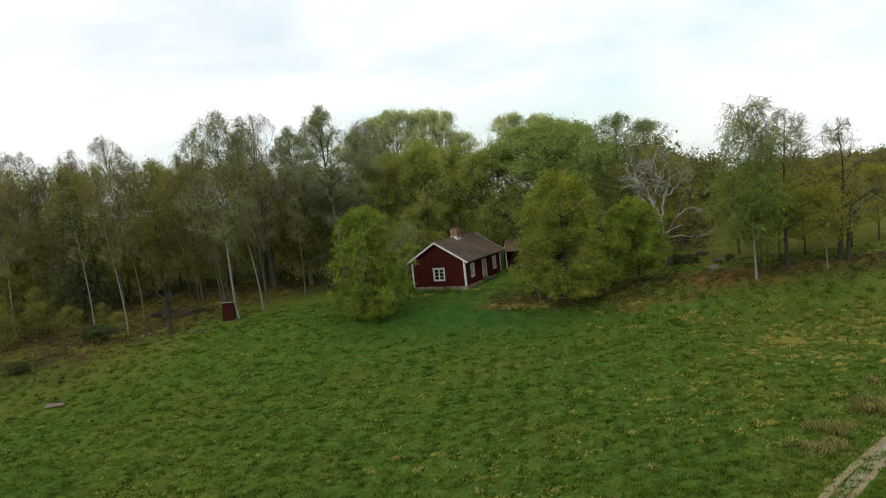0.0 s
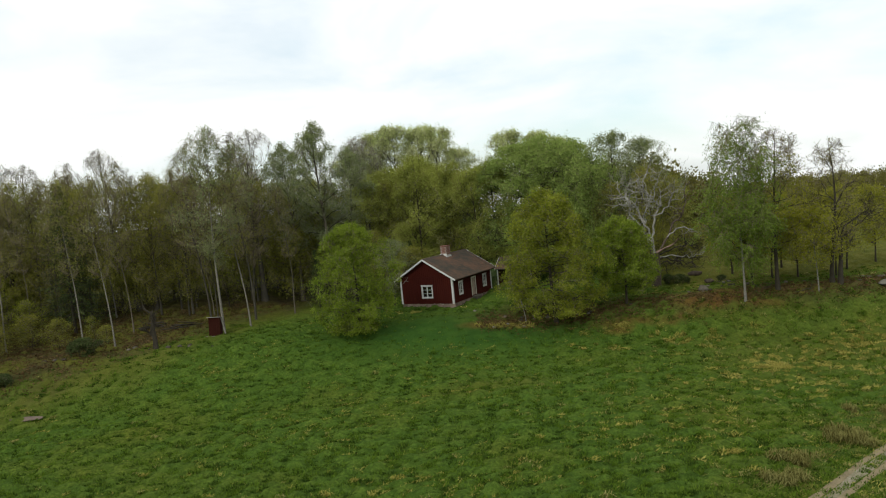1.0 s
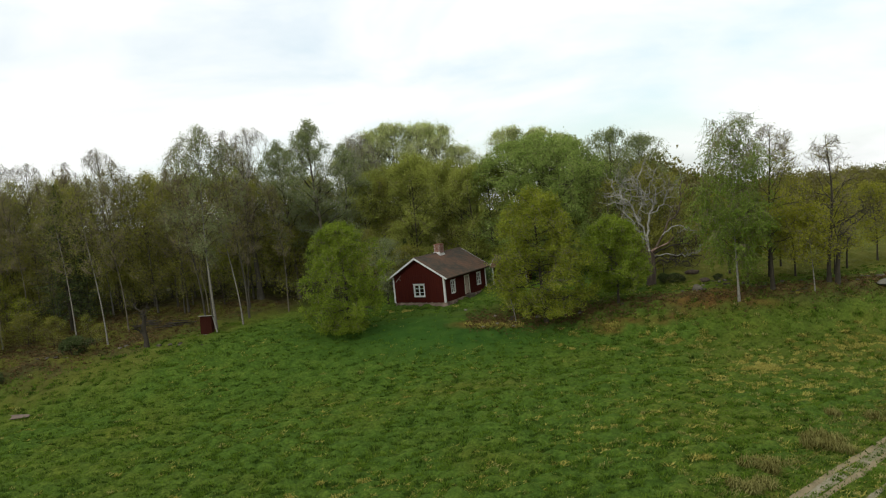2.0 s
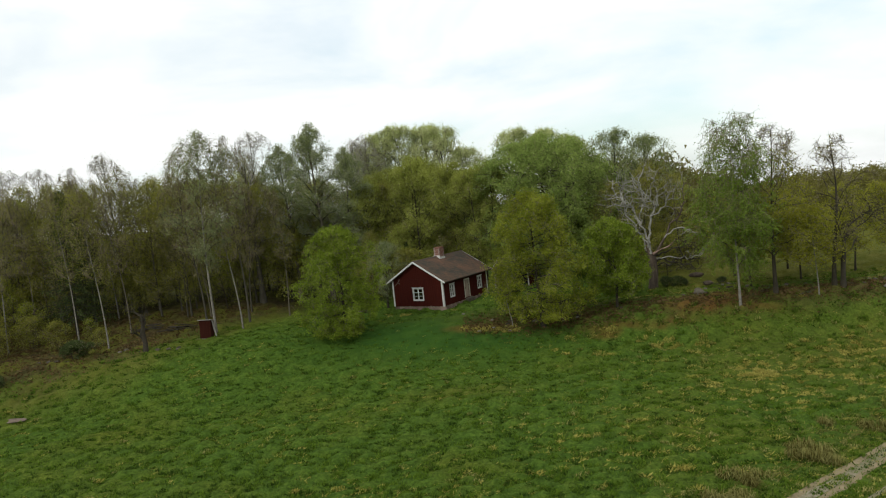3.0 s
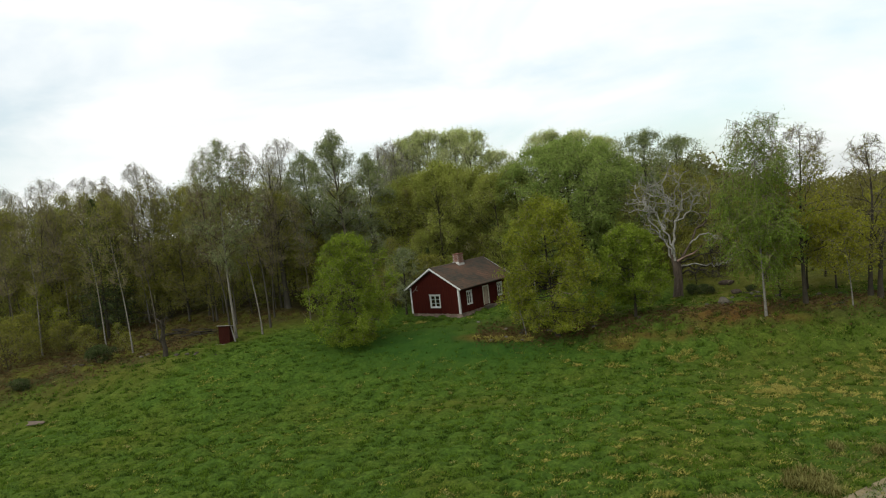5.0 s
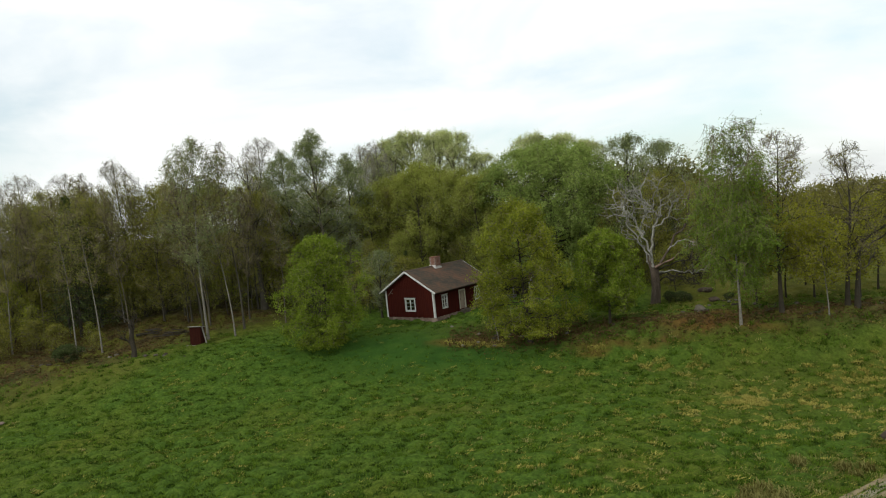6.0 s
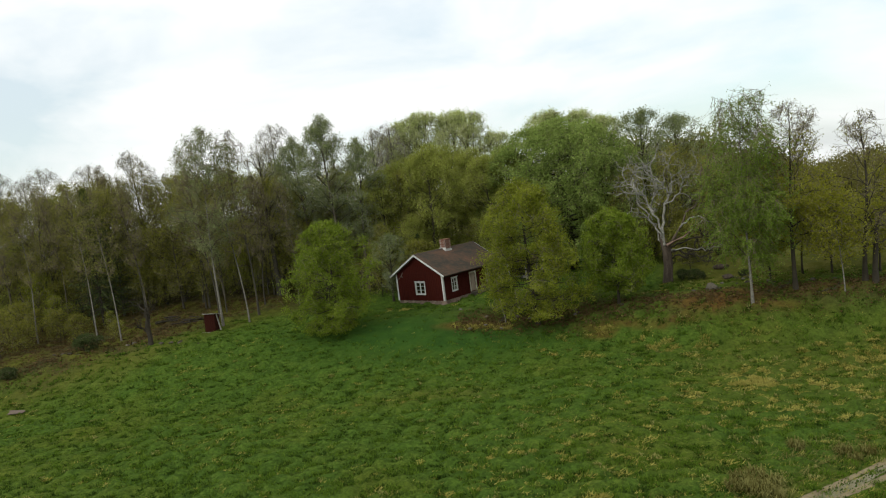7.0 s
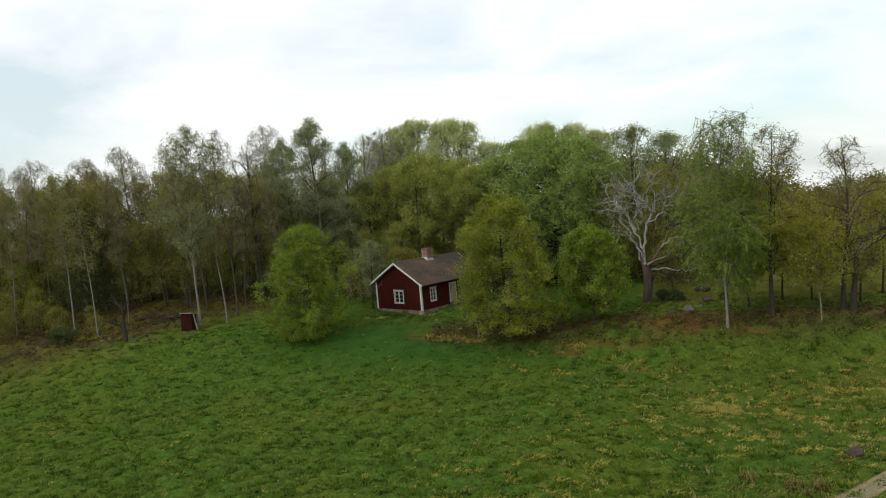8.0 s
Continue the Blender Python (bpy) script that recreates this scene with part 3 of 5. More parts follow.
def build_cottage():
    W_, L_, H_, APEX = 5.7, 8.2, 2.48, 4.16
    house = tagged(new("cottage"), "small red wooden cottage with white corners and brown tiled roof", "house")
    house.matrix_basis = pose(1.2, 63.79, 3.2, 0, 0, -28.57)
    rng = np.random.default_rng(11)
    T = 0.16
    gable_open = [(2.37, 3.43, 0.62, 1.68)]
    side_open = [(1.24, 1.90, 0.70, 1.80), (3.86, 4.62, 0.16, 1.84), (6.34, 7.02, 0.70, 1.80)]
    run = W_ / 2

    def gable_top(x):
        return APEX - abs(x - run) * (APEX - H_) / run - 0.03

    # walls: front gable, two long sides, back gable
    for name, wall_pose, length, openings, peaked in (
        ("front_wall", pose(-W_, 0, 0), W_, gable_open, True),
        ("side_wall", pose(0, T, 0, 0, 0, 90), L_ - 2 * T, [(a - T, b - T, c, d) for a, b, c, d in side_open], False),
        ("back_wall", pose(0, L_, 0, 0, 0, 180), W_, [], True),
        ("side_wall", pose(-W_, L_ - T, 0, 0, 0, -90), L_ - 2 * T, [], False),
    ):
        w = part(name, wall_panel(length, H_, openings, T), M_RED, house)
        w.matrix_basis = wall_pose
        if peaked:
            part("gable", prism([(0, H_ + 0.002), (length, H_ + 0.002), (run, APEX)], 0, T), M_RED, w)
            part("gable_sill_board", boxed(0.3, length - 0.3, -0.045, -0.001, H_ + 0.03, H_ + 0.12), M_RED, w)
        b = part("batten_cladding", battens(length, gable_top if peaked else (lambda x: H_ - 0.02), openings, rng), M_RED, w)
        b["kind"] = "stuff"
    part("floor", boxed(-W_ + T, -T, T, L_ - T, 0.02, 0.08), M_DARK, house)
    part("inner_ceiling", boxed(-W_ + T, -T, T, L_ - T, H_ - 0.06, H_ - 0.02), M_DARK, house)
    # corner boards
    for cx, cy in ((-W_, 0), (0, 0), (-W_, L_), (0, L_)):
        sx, sy = (1 if cx < -1 else -1), (1 if cy < 1 else -1)
        bm = bmesh.new()
        box(bm, cx - sx * 0.035, cx + sx * 0.13, cy - sy * 0.035, cy - sy * 0.003, 0.0, H_ - 0.02)
        box(bm, cx - sx * 0.035, cx - sx * 0.003, cy - sy * 0.003, cy + sy * 0.13, 0.0, H_ - 0.02)
        part("corner_board", bm, M_WHITE, house, "white painted corner board")
    # windows and door
    window(house, pose(-W_ + 2.37, 0.02, 0.62), 1.06, 1.06, 3)
    for a, b, c, d in (side_open[0], side_open[2]):
        window(house, pose(-0.02, a, c, 0, 0, 90), b - a, d - c, 3)
    door = new("door", None)
    door.parent, door.matrix_basis = house, pose(-0.02, 3.86, 0.16, 0, 0, 90)
    door["label"] = "worn tan plank door in a cream casing"
    wide, tall = 0.76, 1.68
    for k in range(5):
        part("plank", boxed(k * wide / 5 + 0.003, (k + 1) * wide / 5 - 0.003, 0.03, 0.07, 0, tall), M_DOOR, door)
    for dims in ((-0.12, 0, -0.05, 0.03, -0.02, tall + 0.12), (wide, wide + 0.12, -0.05, 0.03, -0.02, tall + 0.12), (0, wide, -0.05, 0.03, tall, tall + 0.12)):
        part("door_casing", boxed(*dims, bevel=0.008), M_CREAM, door)
    part("door_handle", boxed(0.07, 0.11, -0.02, 0.03, 0.85, 0.98, bevel=0.008), M_DARK, door, "dark iron handle")
    part("door_step", boxed(-0.15, wide + 0.15, -0.55, -0.06, -0.42, -0.04, bevel=0.03), M_STONE, door, "grey stone doorstep")
    # roof
    over, eave = 0.34, 0.48
    fall = (APEX - H_) / run
    slope = math.hypot(run + eave, (run + eave) * fall)
    ang = math.degrees(math.atan(fall))
    for side in (1, -1):
        s = new("roof_slope", None)
        s.parent = house
        s["label"] = "brown clay tile roof slope with moss stains"
        s.matrix_basis = pose(-run, -over if side < 0 else L_ + over, APEX + 0.04, 0, 0, 90 if side < 0 else -90) @ pose(0, 0, 0, -ang)
        # x along the ridge, y down the slope
        part("roof_tiles", tiled_slope(L_ + 2 * over, slope, 13, 0.225), M_TILE, s)
        part("roof_boarding", boxed(0.03, L_ + 2 * over - 0.03, 0.0, slope - 0.03, -0.03, 0.015), M_GREYWOOD, s)
        for x0 in (-0.035, L_ + 2 * over):
            part("barge_board", boxed(x0, x0 + 0.035, -0.02, slope + 0.02, -0.06, 0.085), M_WHITE, s, "white painted barge board")
        part("eave_board", boxed(0.0, L_ + 2 * over, slope - 0.03, slope - 0.005, -0.09, 0.02), M_DARK, s)
    ridge_n = 26
    ridge_len = (L_ + 2 * over) / ridge_n
    pts = [(-0.13, -0.09), (-0.10, 0.0), (-0.045, 0.045), (0.045, 0.045), (0.10, 0.0), (0.13, -0.09)]
    me = bpy.data.meshes.new("ridge_tile")
    bm = prism(pts, 0, ridge_len + 0.03)
    bm.to_mesh(me)
    bm.free()
    me.materials.append(M_TILE)
    for k in range(ridge_n):
        r = part("ridge_tile", me, M_TILE, house)
        r.location = (-run, -over + k * ridge_len, APEX + 0.12 + 0.004 * (k % 2))
    # chimney of brick courses
    ch = new("chimney", None)
    ch.parent, ch.matrix_basis = house, pose(-run + 0.08, 4.15, 3.66)
    ch["label"] = "square red brick chimney with pale flashing"
    part("mortar_core", boxed(-0.325, 0.325, -0.385, 0.385, 0, 1.42), M_MORTAR, ch)
    brick = bpy.data.meshes.new("brick")
    bm = boxed(-0.12, 0.12, -0.03, 0.03, -0.031, 0.031)
    bm.to_mesh(brick)
    bm.free()
    brick.materials.append(M_BRICK)
    for c in range(8, 19):
        z = 0.036 + c * 0.075
        sh = 0.125 if c % 2 else 0.0
        for side in (-1, 1):
            for k in range(3):
                x = -0.25 + k * 0.25 + (sh - 0.06)
                if abs(x) < 0.3:
                    p = part("brick", brick, M_BRICK, ch)
                    p.location = (x, side * 0.365, z)
                y = -0.25 + k * 0.25 - (sh - 0.06)
                p = part("brick", brick, M_BRICK, ch)
                p.location, p.rotation_euler = (side * 0.305, y, z), (0, 0, math.pi / 2)
    part("chimney_cap", boxed(-0.37, 0.37, -0.43, 0.43, 1.42, 1.48, bevel=0.01), M_BRICK, ch)
    fl = bmesh.new()
    for sx in (-1, 1):
        box(fl, sx * 0.345, sx * 0.39, -0.45, 0.45, 0.34, 0.52)
    box(fl, -0.39, 0.39, -0.45, -0.40, 0.34, 0.70)
    part("flashing", fl, M_WHITE, ch, "pale metal flashing round the base")
    # plinth of field stones
    part("plinth_core", boxed(-W_ + 0.06, -0.06, 0.06, L_ - 0.06, -0.7, -0.005), M_MORTAR, house)
    for x0, y0, dx, dy in ((-W_ + 0.1, 0.1, 1, 0), (-0.1, 0.1, 0, 1), (-W_ + 0.1, L_ - 0.1, 1, 0), (-W_ + 0.1, 0.1, 0, 1)):
        reach, d = (W_ if dx else L_) - 0.2, 0.0
        while d < reach:
            w = rng.uniform(0.45, 0.8)
            st = part("plinth_stone", stone_mesh("plinth_stone", rng, w * 1.5, 0.40, 0.95, M_PINKSTONE, 0.07), M_PINKSTONE, house)
            st.location = (x0 + dx * (d + w / 2), y0 + dy * (d + w / 2), -0.36 + rng.uniform(-0.02, 0.02))
            st.rotation_euler = (0, 0, 0 if dx else math.pi / 2)
            d += w
    # a pale cable that comes down from the gable board to the corner, with a short spur
    for p0, p1, p2 in (((-4.75, -0.06, 2.62), (-5.0, -0.12, 2.25), (-5.42, -0.07, 1.98)), ((-4.98, -0.09, 2.32), (-4.86, -0.10, 2.22), (-4.78, -0.06, 2.20))):
        t = np.linspace(0, 1, 8)[:, None]
        p = (1 - t) ** 2 * np.array(p0) + 2 * t * (1 - t) * np.array(p1) + t * t * np.array(p2)
        v, q = tubes(p[None], np.full((1, 8), 0.018), 5)
        part("cable", mesh_from("cable", v, [q], M_GREYWOOD), M_GREYWOOD, house, "pale grey cable on the gable")


build_cottage()


def build_outhouse():
    x, y = -20.35, 61.3
    z = level(x, y)
    ob = tagged(new("outhouse"), "little dark red wooden privy with a flat slanting grey roof", "shed")
    ob.matrix_basis = pose(x, y, z - 0.07, 0, 3.2, 6)
    w, d, h0, h1 = 0.98, 1.0, 1.72, 1.55
    bm = wall_panel(w, h0, [], 0.05)
    f = part("front_wall", bm, M_REDBROWN, ob)
    f.location = (-w / 2, -d / 2, 0)
    for sx in (-1, 1):
        part("side_wall", prism([(-d / 2 + 0.05, 0), (d / 2, 0), (d / 2, h1), (-d / 2 + 0.05, h0)], sx * w / 2 - (0.05 if sx > 0 else 0), sx * w / 2 + (0 if sx > 0 else 0.05), "x"), M_REDBROWN, ob)
    part("back_wall", boxed(-w / 2 + 0.05, w / 2 - 0.05, d / 2 - 0.05, d / 2 - 0.001, 0, h1 - 0.02), M_REDBROWN, ob)
    for k in range(5):
        part("cover_strip", boxed(-w / 2 + 0.09 + k * 0.19, -w / 2 + 0.13 + k * 0.19, -d / 2 - 0.02, -d / 2 - 0.001, 0.03, h0 - 0.03), M_REDBROWN, ob)
    r = part("roof", boxed(-w / 2 - 0.12, w / 2 + 0.12, -d / 2 - 0.15, d / 2 + 0.15, 0.0, 0.06, bevel=0.01), M_GREYWOOD, ob, "pale grey board roof")
    r.matrix_basis = pose(0, 0, (h0 + h1) / 2 + 0.01, math.degrees(math.atan((h1 - h0) / d)))
    part("sill_plank", boxed(-w / 2 - 0.35, w / 2 + 0.6, -d / 2 - 0.14, -d / 2 - 0.03, 0.0, 0.09), M_GREYWOOD, ob, "grey plank on the ground in front")
    part("leaning_board", boxed(w / 2 + 0.35, w / 2 + 0.47, -0.2, -0.17, 0.0, 1.5), M_GREYWOOD, ob, "grey board leaning at the side").rotation_euler = (0, -0.22, 0)


build_outhouse()


def build_woodshed():
    ob = tagged(new("woodshed"), "open-fronted dark wooden shed with a brown roof and pale post", "shed")
    ob.matrix_basis = pose(5.9, 73.0, level(7, 73) + 0.0, 0, 0, -16)
    w, d, h0, h1 = 3.6, 2.6, 1.75, 2.6
    part("back_wall", boxed(0, w, d - 0.1, d, 0, h1), M_DARK, ob)
    for x0 in (0.0, w - 0.08):
        part("side_wall", prism([(0.15, 0), (d - 0.1, 0), (d - 0.1, h1), (0.15, h0 + 0.05)], x0, x0 + 0.08, "x"), M_RED, ob)
    for x0, mat in ((-0.02, M_WHITE), (w / 2, M_GREYWOOD), (w - 0.1, M_GREYWOOD)):
        part("post", boxed(x0, x0 + 0.12, 0.0, 0.12, 0, h0, bevel=0.01), mat, ob)
    part("beam", boxed(-0.02, w + 0.02, 0.0, 0.12, h0, h0 + 0.14), M_GREYWOOD, ob)
    s = new("roof", None)
    s.parent = ob
    tilt = math.degrees(math.atan((h1 - h0) / d))
    s.matrix_basis = pose(w + 0.2, d + 0.2, h1 + 0.22, 0, 0, 180) @ pose(0, 0, 0, -tilt)
    part("roof_tiles", tiled_slope(w + 0.4, d + 0.6, 8, 0.225), M_TILE, s)
    part("roof_boarding", boxed(0.02, w + 0.38, 0, d + 0.57, -0.02, 0.02), M_GREYWOOD, s)
    for x0 in (-0.03, w + 0.4):
        part("barge_board", boxed(x0, x0 + 0.03, 0, d + 0.6, -0.1, 0.09), M_WHITE, s)
    rng = np.random.default_rng(5)
    for k in range(22):
        v, q = tubes(np.array([[[0.35 + 0.14 * (k % 11) + rng.uniform(-0.02, 0.02), 0.6, 0.1 + 0.15 * (k // 11)], [0.35 + 0.14 * (k % 11), 1.1, 0.1 + 0.15 * (k // 11)]]]), np.full((1, 2), 0.065), 6)
        ring = np.arange(6)
        part("log", mesh_from("log", v, [q, np.stack([ring[:4] * 0, ring[1:5], ring[2:6]], -1)], M_GREYWOOD), M_GREYWOOD, ob)


build_woodshed()


# ---------------------------------------------------------------- trees
def crown_radius(shape, u):
    """The crown's outline: its radius (0 to 1) at u (0 at its base, 1 at its top)."""
    u = np.clip(u, 0, 1)
    if shape == "dome":
        return np.interp(u, [0, 0.12, 0.35, 0.6, 0.8, 0.93, 1], [0.55, 0.88, 1.0, 0.93, 0.74, 0.46, 0.12])
    if shape == "round":
        return np.interp(u, [0, 0.15, 0.4, 0.65, 0.85, 1], [0.30, 0.72, 1.0, 0.95, 0.68, 0.18])
    if shape == "tall":
        return np.interp(u, [0, 0.2, 0.45, 0.7, 0.88, 1], [0.45, 0.85, 1.0, 0.78, 0.45, 0.10])
    if shape == "column":
        return np.interp(u, [0, 0.1, 0.4, 0.65, 0.85, 0.94, 1], [0.62, 0.80, 0.95, 1.0, 0.92, 0.62, 0.2])
    if shape == "egg":
        return np.interp(u, [0, 0.1, 0.3, 0.5, 0.7, 0.88, 1], [0.66, 0.90, 1.0, 0.97, 0.82, 0.54, 0.16])
    if shape == "fan":
        return np.interp(u, [0, 0.25, 0.5, 0.66, 0.86, 1], [0.25, 0.60, 0.92, 1.0, 0.74, 0.22])
    return np.interp(u, [0, 0.1, 1], [0.8, 1.0, 0.04])


def grow(seed, tall, base, wide, shape="round", trunk=0.16, limbs=18, forks=7, twigs=6, per_twig=9, leaf=0.12, spread=0.28, rise=0.45, droop=0.0,
         lean=(0, 0), wander=0.12, twig_len=0.9, fine=0.012, lobes=0.18, bunch=0.0, light=False, leafy=None, up=0.35, low=0.0):
    """Grows a tree: returns wood, twigs and leaves as (verts, quads). tall, wide: height and crown radius; base: height of the crown's foot;
    leafy: the heights between which the leaves thin out upwards."""
    rng = np.random.default_rng(seed)
    phase = rng.uniform(0, 6.28, 8)

    def reach(p):
        """The outline's radius at the height and bearing of each point."""
        u = (p[:, 2] - base) / (tall - base)
        az = np.arctan2(p[:, 1], p[:, 0])
        lump = 1 + lobes * (np.sin(2 * az + phase[0] + 3 * u) + np.sin(3 * az + phase[1] - 5 * u) + 0.8 * np.sin(5 * az + phase[2] + 9 * u)) / 2
        return wide * crown_radius(shape, u) * lump

    def axis(z):
        f = np.clip(z / tall, 0, 1)
        w = wander * np.stack([np.sin(f * 4.2 + phase[3]) - np.sin(phase[3]), np.sin(f * 5.1 + phase[4]) - np.sin(phase[4])], -1)
        return w * f[:, None] ** 0.7 * 2 + np.array(lean)[None] * f[:, None] ** 1.4

    def held(p, slack=1.0):
        """Draws points back along their line from the crown's heart until they lie inside the outline."""
        zc = np.full(len(p), base + 0.3 * (tall - base))
        heart = np.c_[axis(zc), zc]
        d = p - heart
        keep = np.full(len(p), 0.3)
        for s in np.linspace(0.3, 1.0, 15):
            q = heart + d * s
            off = q[:, :2] - axis(q[:, 2])
            ok = (np.linalg.norm(off, axis=1) < reach(np.c_[off, q[:, 2]]) * slack) & (q[:, 2] < tall * 1.01)
            keep = np.where(ok, s, keep)
        keep = np.where(keep < 0.99, keep * rng.uniform(0.9, 1.06, len(p)), keep)
        q = heart + d * keep[:, None]
        q[:, 2] = np.maximum(q[:, 2], base * 0.8 + 0.05)
        return q

    zs = np.linspace(0, tall * 0.96, 12)
    spine = np.c_[axis(zs), zs]
    spine[0, 2] = -0.25
    girth = trunk * (1 - 0.93 * (zs / tall) ** 0.9)
    girth[0] *= 1.35
    stem = tubes(spine[None], girth[None], 8)
    wood = []
    # limbs
    n = limbs
    f = (np.arange(n) + rng.uniform(0, 1, n)) / n * 0.93 + 0.01
    z0 = base * 0.85 + f * (tall * 0.93 - base * 0.85)
    p0 = np.c_[axis(z0), z0]
    az = np.arange(n) * 2.399 + rng.normal(0, 0.4, n)
    out = np.stack([np.cos(az), np.sin(az)], -1)
    guess = wide * crown_radius(shape, (z0 - base) / (tall - base))
    zend = np.clip(z0 + guess * (rise * rng.uniform(0.3, 1.5, n) - low * (1 - f) ** 1.5), base * 0.9 + 0.1, tall * 0.98)
    r_end = reach(np.c_[out, zend]) * rng.uniform(0.55, 1.0, n) ** 0.7
    p2 = np.c_[axis(zend) + out * r_end[:, None], zend]
    p1 = p0 * 0.45 + p2 * 0.55
    p1[:, 2] += (rise - 0.25) * r_end * 0.5 + rng.normal(0, 0.1, n)
    p1[:, :2] += rng.normal(0, 0.12, (n, 2)) * r_end[:, None]
    C = curves(p0, p1, p2, 7)
    C[:, 1:-1] += rng.normal(0, 0.035, (n, 5, 3)) * r_end[:, None, None]
    r0 = np.clip(trunk * (1 - 0.85 * z0 / tall) * 0.36, 0.016, None)
    wood.append(tubes(C, r0[:, None] * np.linspace(1, 0.28, 7)[None], 5))
    # the top of the stem bears branches too
    C = np.concatenate([C, np.stack([np.interp(np.linspace(0.72, 1, 7), np.linspace(0, 1, 12), spine[:, k]) for k in range(3)], -1)[None]])
    r0, r_end = np.r_[r0, trunk * 0.25], np.r_[r_end, wide * 0.34]
    n += 1
    # branches
    m = n * forks
    who = np.repeat(np.arange(n), forks)
    at = np.tile(np.linspace(0.28, 1.0, forks), n) + rng.normal(0, 0.05, m)
    at = np.clip(at, 0.15, 0.99)
    i0 = np.floor(at * 6).astype(int)
    fr = (at * 6 - i0)[:, None]
    q0 = C[who, i0] * (1 - fr) + C[who, np.minimum(i0 + 1, 6)] * fr
    ahead = unit(C[who, np.minimum(i0 + 1, 6)] - C[who, i0])
    d = unit(ahead * 0.7 + rng.normal(0, 0.75, (m, 3)) + np.array([0, 0, 0.25 + 0.3 * rise]) - np.array([0, 0, droop * 0.6]))
    ln = np.clip(r_end[who], 0.6, None) * rng.uniform(0.25, 0.62, m)
    q2 = held(q0 + d * ln[:, None])
    q1 = (q0 + q2) / 2 + rng.normal(0, 0.09, (m, 3)) * ln[:, None] + np.array([0, 0, 0.1]) * ln[:, None]
    B = curves(q0, q1, q2, 5)
    rb = np.clip(r0[who] * (1 - 0.7 * at) * 0.5, fine * 1.1, None)
    wood.append(tubes(B[:, ::2] if light else B, (rb[:, None] * np.linspace(1, 0.4, 5)[None])[:, ::2 if light else 1], 3 if light else 4))
    # twigs
    k = m * twigs
    who = np.repeat(np.arange(m), twigs)
    at = np.clip(rng.uniform(0.1, 1.02, k), 0, 0.999)
    i0 = np.floor(at * 4).astype(int)
    fr = (at * 4 - i0)[:, None]
    s0 = B[who, i0] * (1 - fr) + B[who, i0 + 1] * fr
    ahead = unit(B[who, i0 + 1] - B[who, i0])
    sag = droop * rng.uniform(0.55, 1.0, k) * (1 - 0.8 * np.clip((s0[:, 2] - base) / (tall - base), 0, 1) ** 5)
    d = ahead * 0.55 + rng.normal(0, 0.6, (k, 3))
    d[:, 2] += up * (1 - sag) - 1.5 * sag
    d = unit(d)
    ln = twig_len * rng.uniform(0.45, 1.25, k)
    s2 = s0 + d * ln[:, None]
    s2 = np.where((sag < 0.62)[:, None], held(s2, 1.05), s2)
    s2[:, 2] = np.maximum(s2[:, 2], 0.25)
    s1 = (s0 + s2) / 2 + rng.normal(0, 0.10, (k, 3)) * ln[:, None] - np.array([0, 0, 0.25 * droop]) * ln[:, None] + np.array([0, 0, 0.12 * droop])
    fine_twigs = cones(s0, s2, fine) if light else tubes(curves(s0, s1, s2, 3), fine * np.tile([1.0, 0.7, 0.3], (k, 1)), 3)
    # leaves
    foliage = None
    if per_twig:
        cnt = rng.poisson(per_twig, k)
        if leafy:
            cnt = rng.poisson(per_twig * np.clip(0.06 + (leafy[1] - s2[:, 2]) / (leafy[1] - leafy[0]), 0.06, 1))
        if bunch:
            cnt = np.where(rng.random(k) < bunch, 0, cnt)
        who = np.repeat(np.arange(k), cnt)
        at = rng.uniform(0.15, 1.05, len(who))[:, None]
        c = (1 - at) ** 2 * s0[who] + 2 * at * (1 - at) * s1[who] + at * at * s2[who]
        c = c + rng.normal(0, spread, c.shape) * np.array([1, 1, 0.8])
        c[:, 2] = np.maximum(c[:, 2], 0.12)
        foliage = blades(rng, c, leaf)
    v, q, start = [], [], 0
    for a, b in wood:
        v.append(a)
        q.append(b + start)
        start += len(a)
    return stem, (np.concatenate(v), np.concatenate(q)), fine_twigs, foliage


def make_tree(name, label, x, y, bark, twig_mat, leaf_mat, turn=0.0, z=None, group="", bough=None, **how):
    """A tree of trunk, branches, twigs and crown on the ground at x, y."""
    stem, wood, tw, fol = grow(**how)
    ob = tagged(new(name), label, "tree", group)
    ob.matrix_basis = pose(x, y, level(x, y) if z is None else z, 0, 0, turn)
    bough = bough or M_BARK_DARK
    part("trunk", mesh_from("trunk", stem[0], [stem[1]], bark, True), bark, ob)
    for key, data, mat in (("branch_work", wood, bough), ("twig_work", tw, twig_mat), ("crown", fol, leaf_mat)):
        if data:
            part(key, mesh_from(key, data[0], [data[1]], mat, key == "branch_work"), mat, ob)["kind"] = "stuff"
    return ob


def put_copy(ob, x, y, turn, size, label="", sink=0.1, tilt=(0, 0)):
    c = copy_thing(ob, pose(x, y, level(x, y) - sink, tilt[0], tilt[1], turn) @ Matrix.Diagonal((size, size, size, 1)))
    if label:
        c["label"] = label
    return c


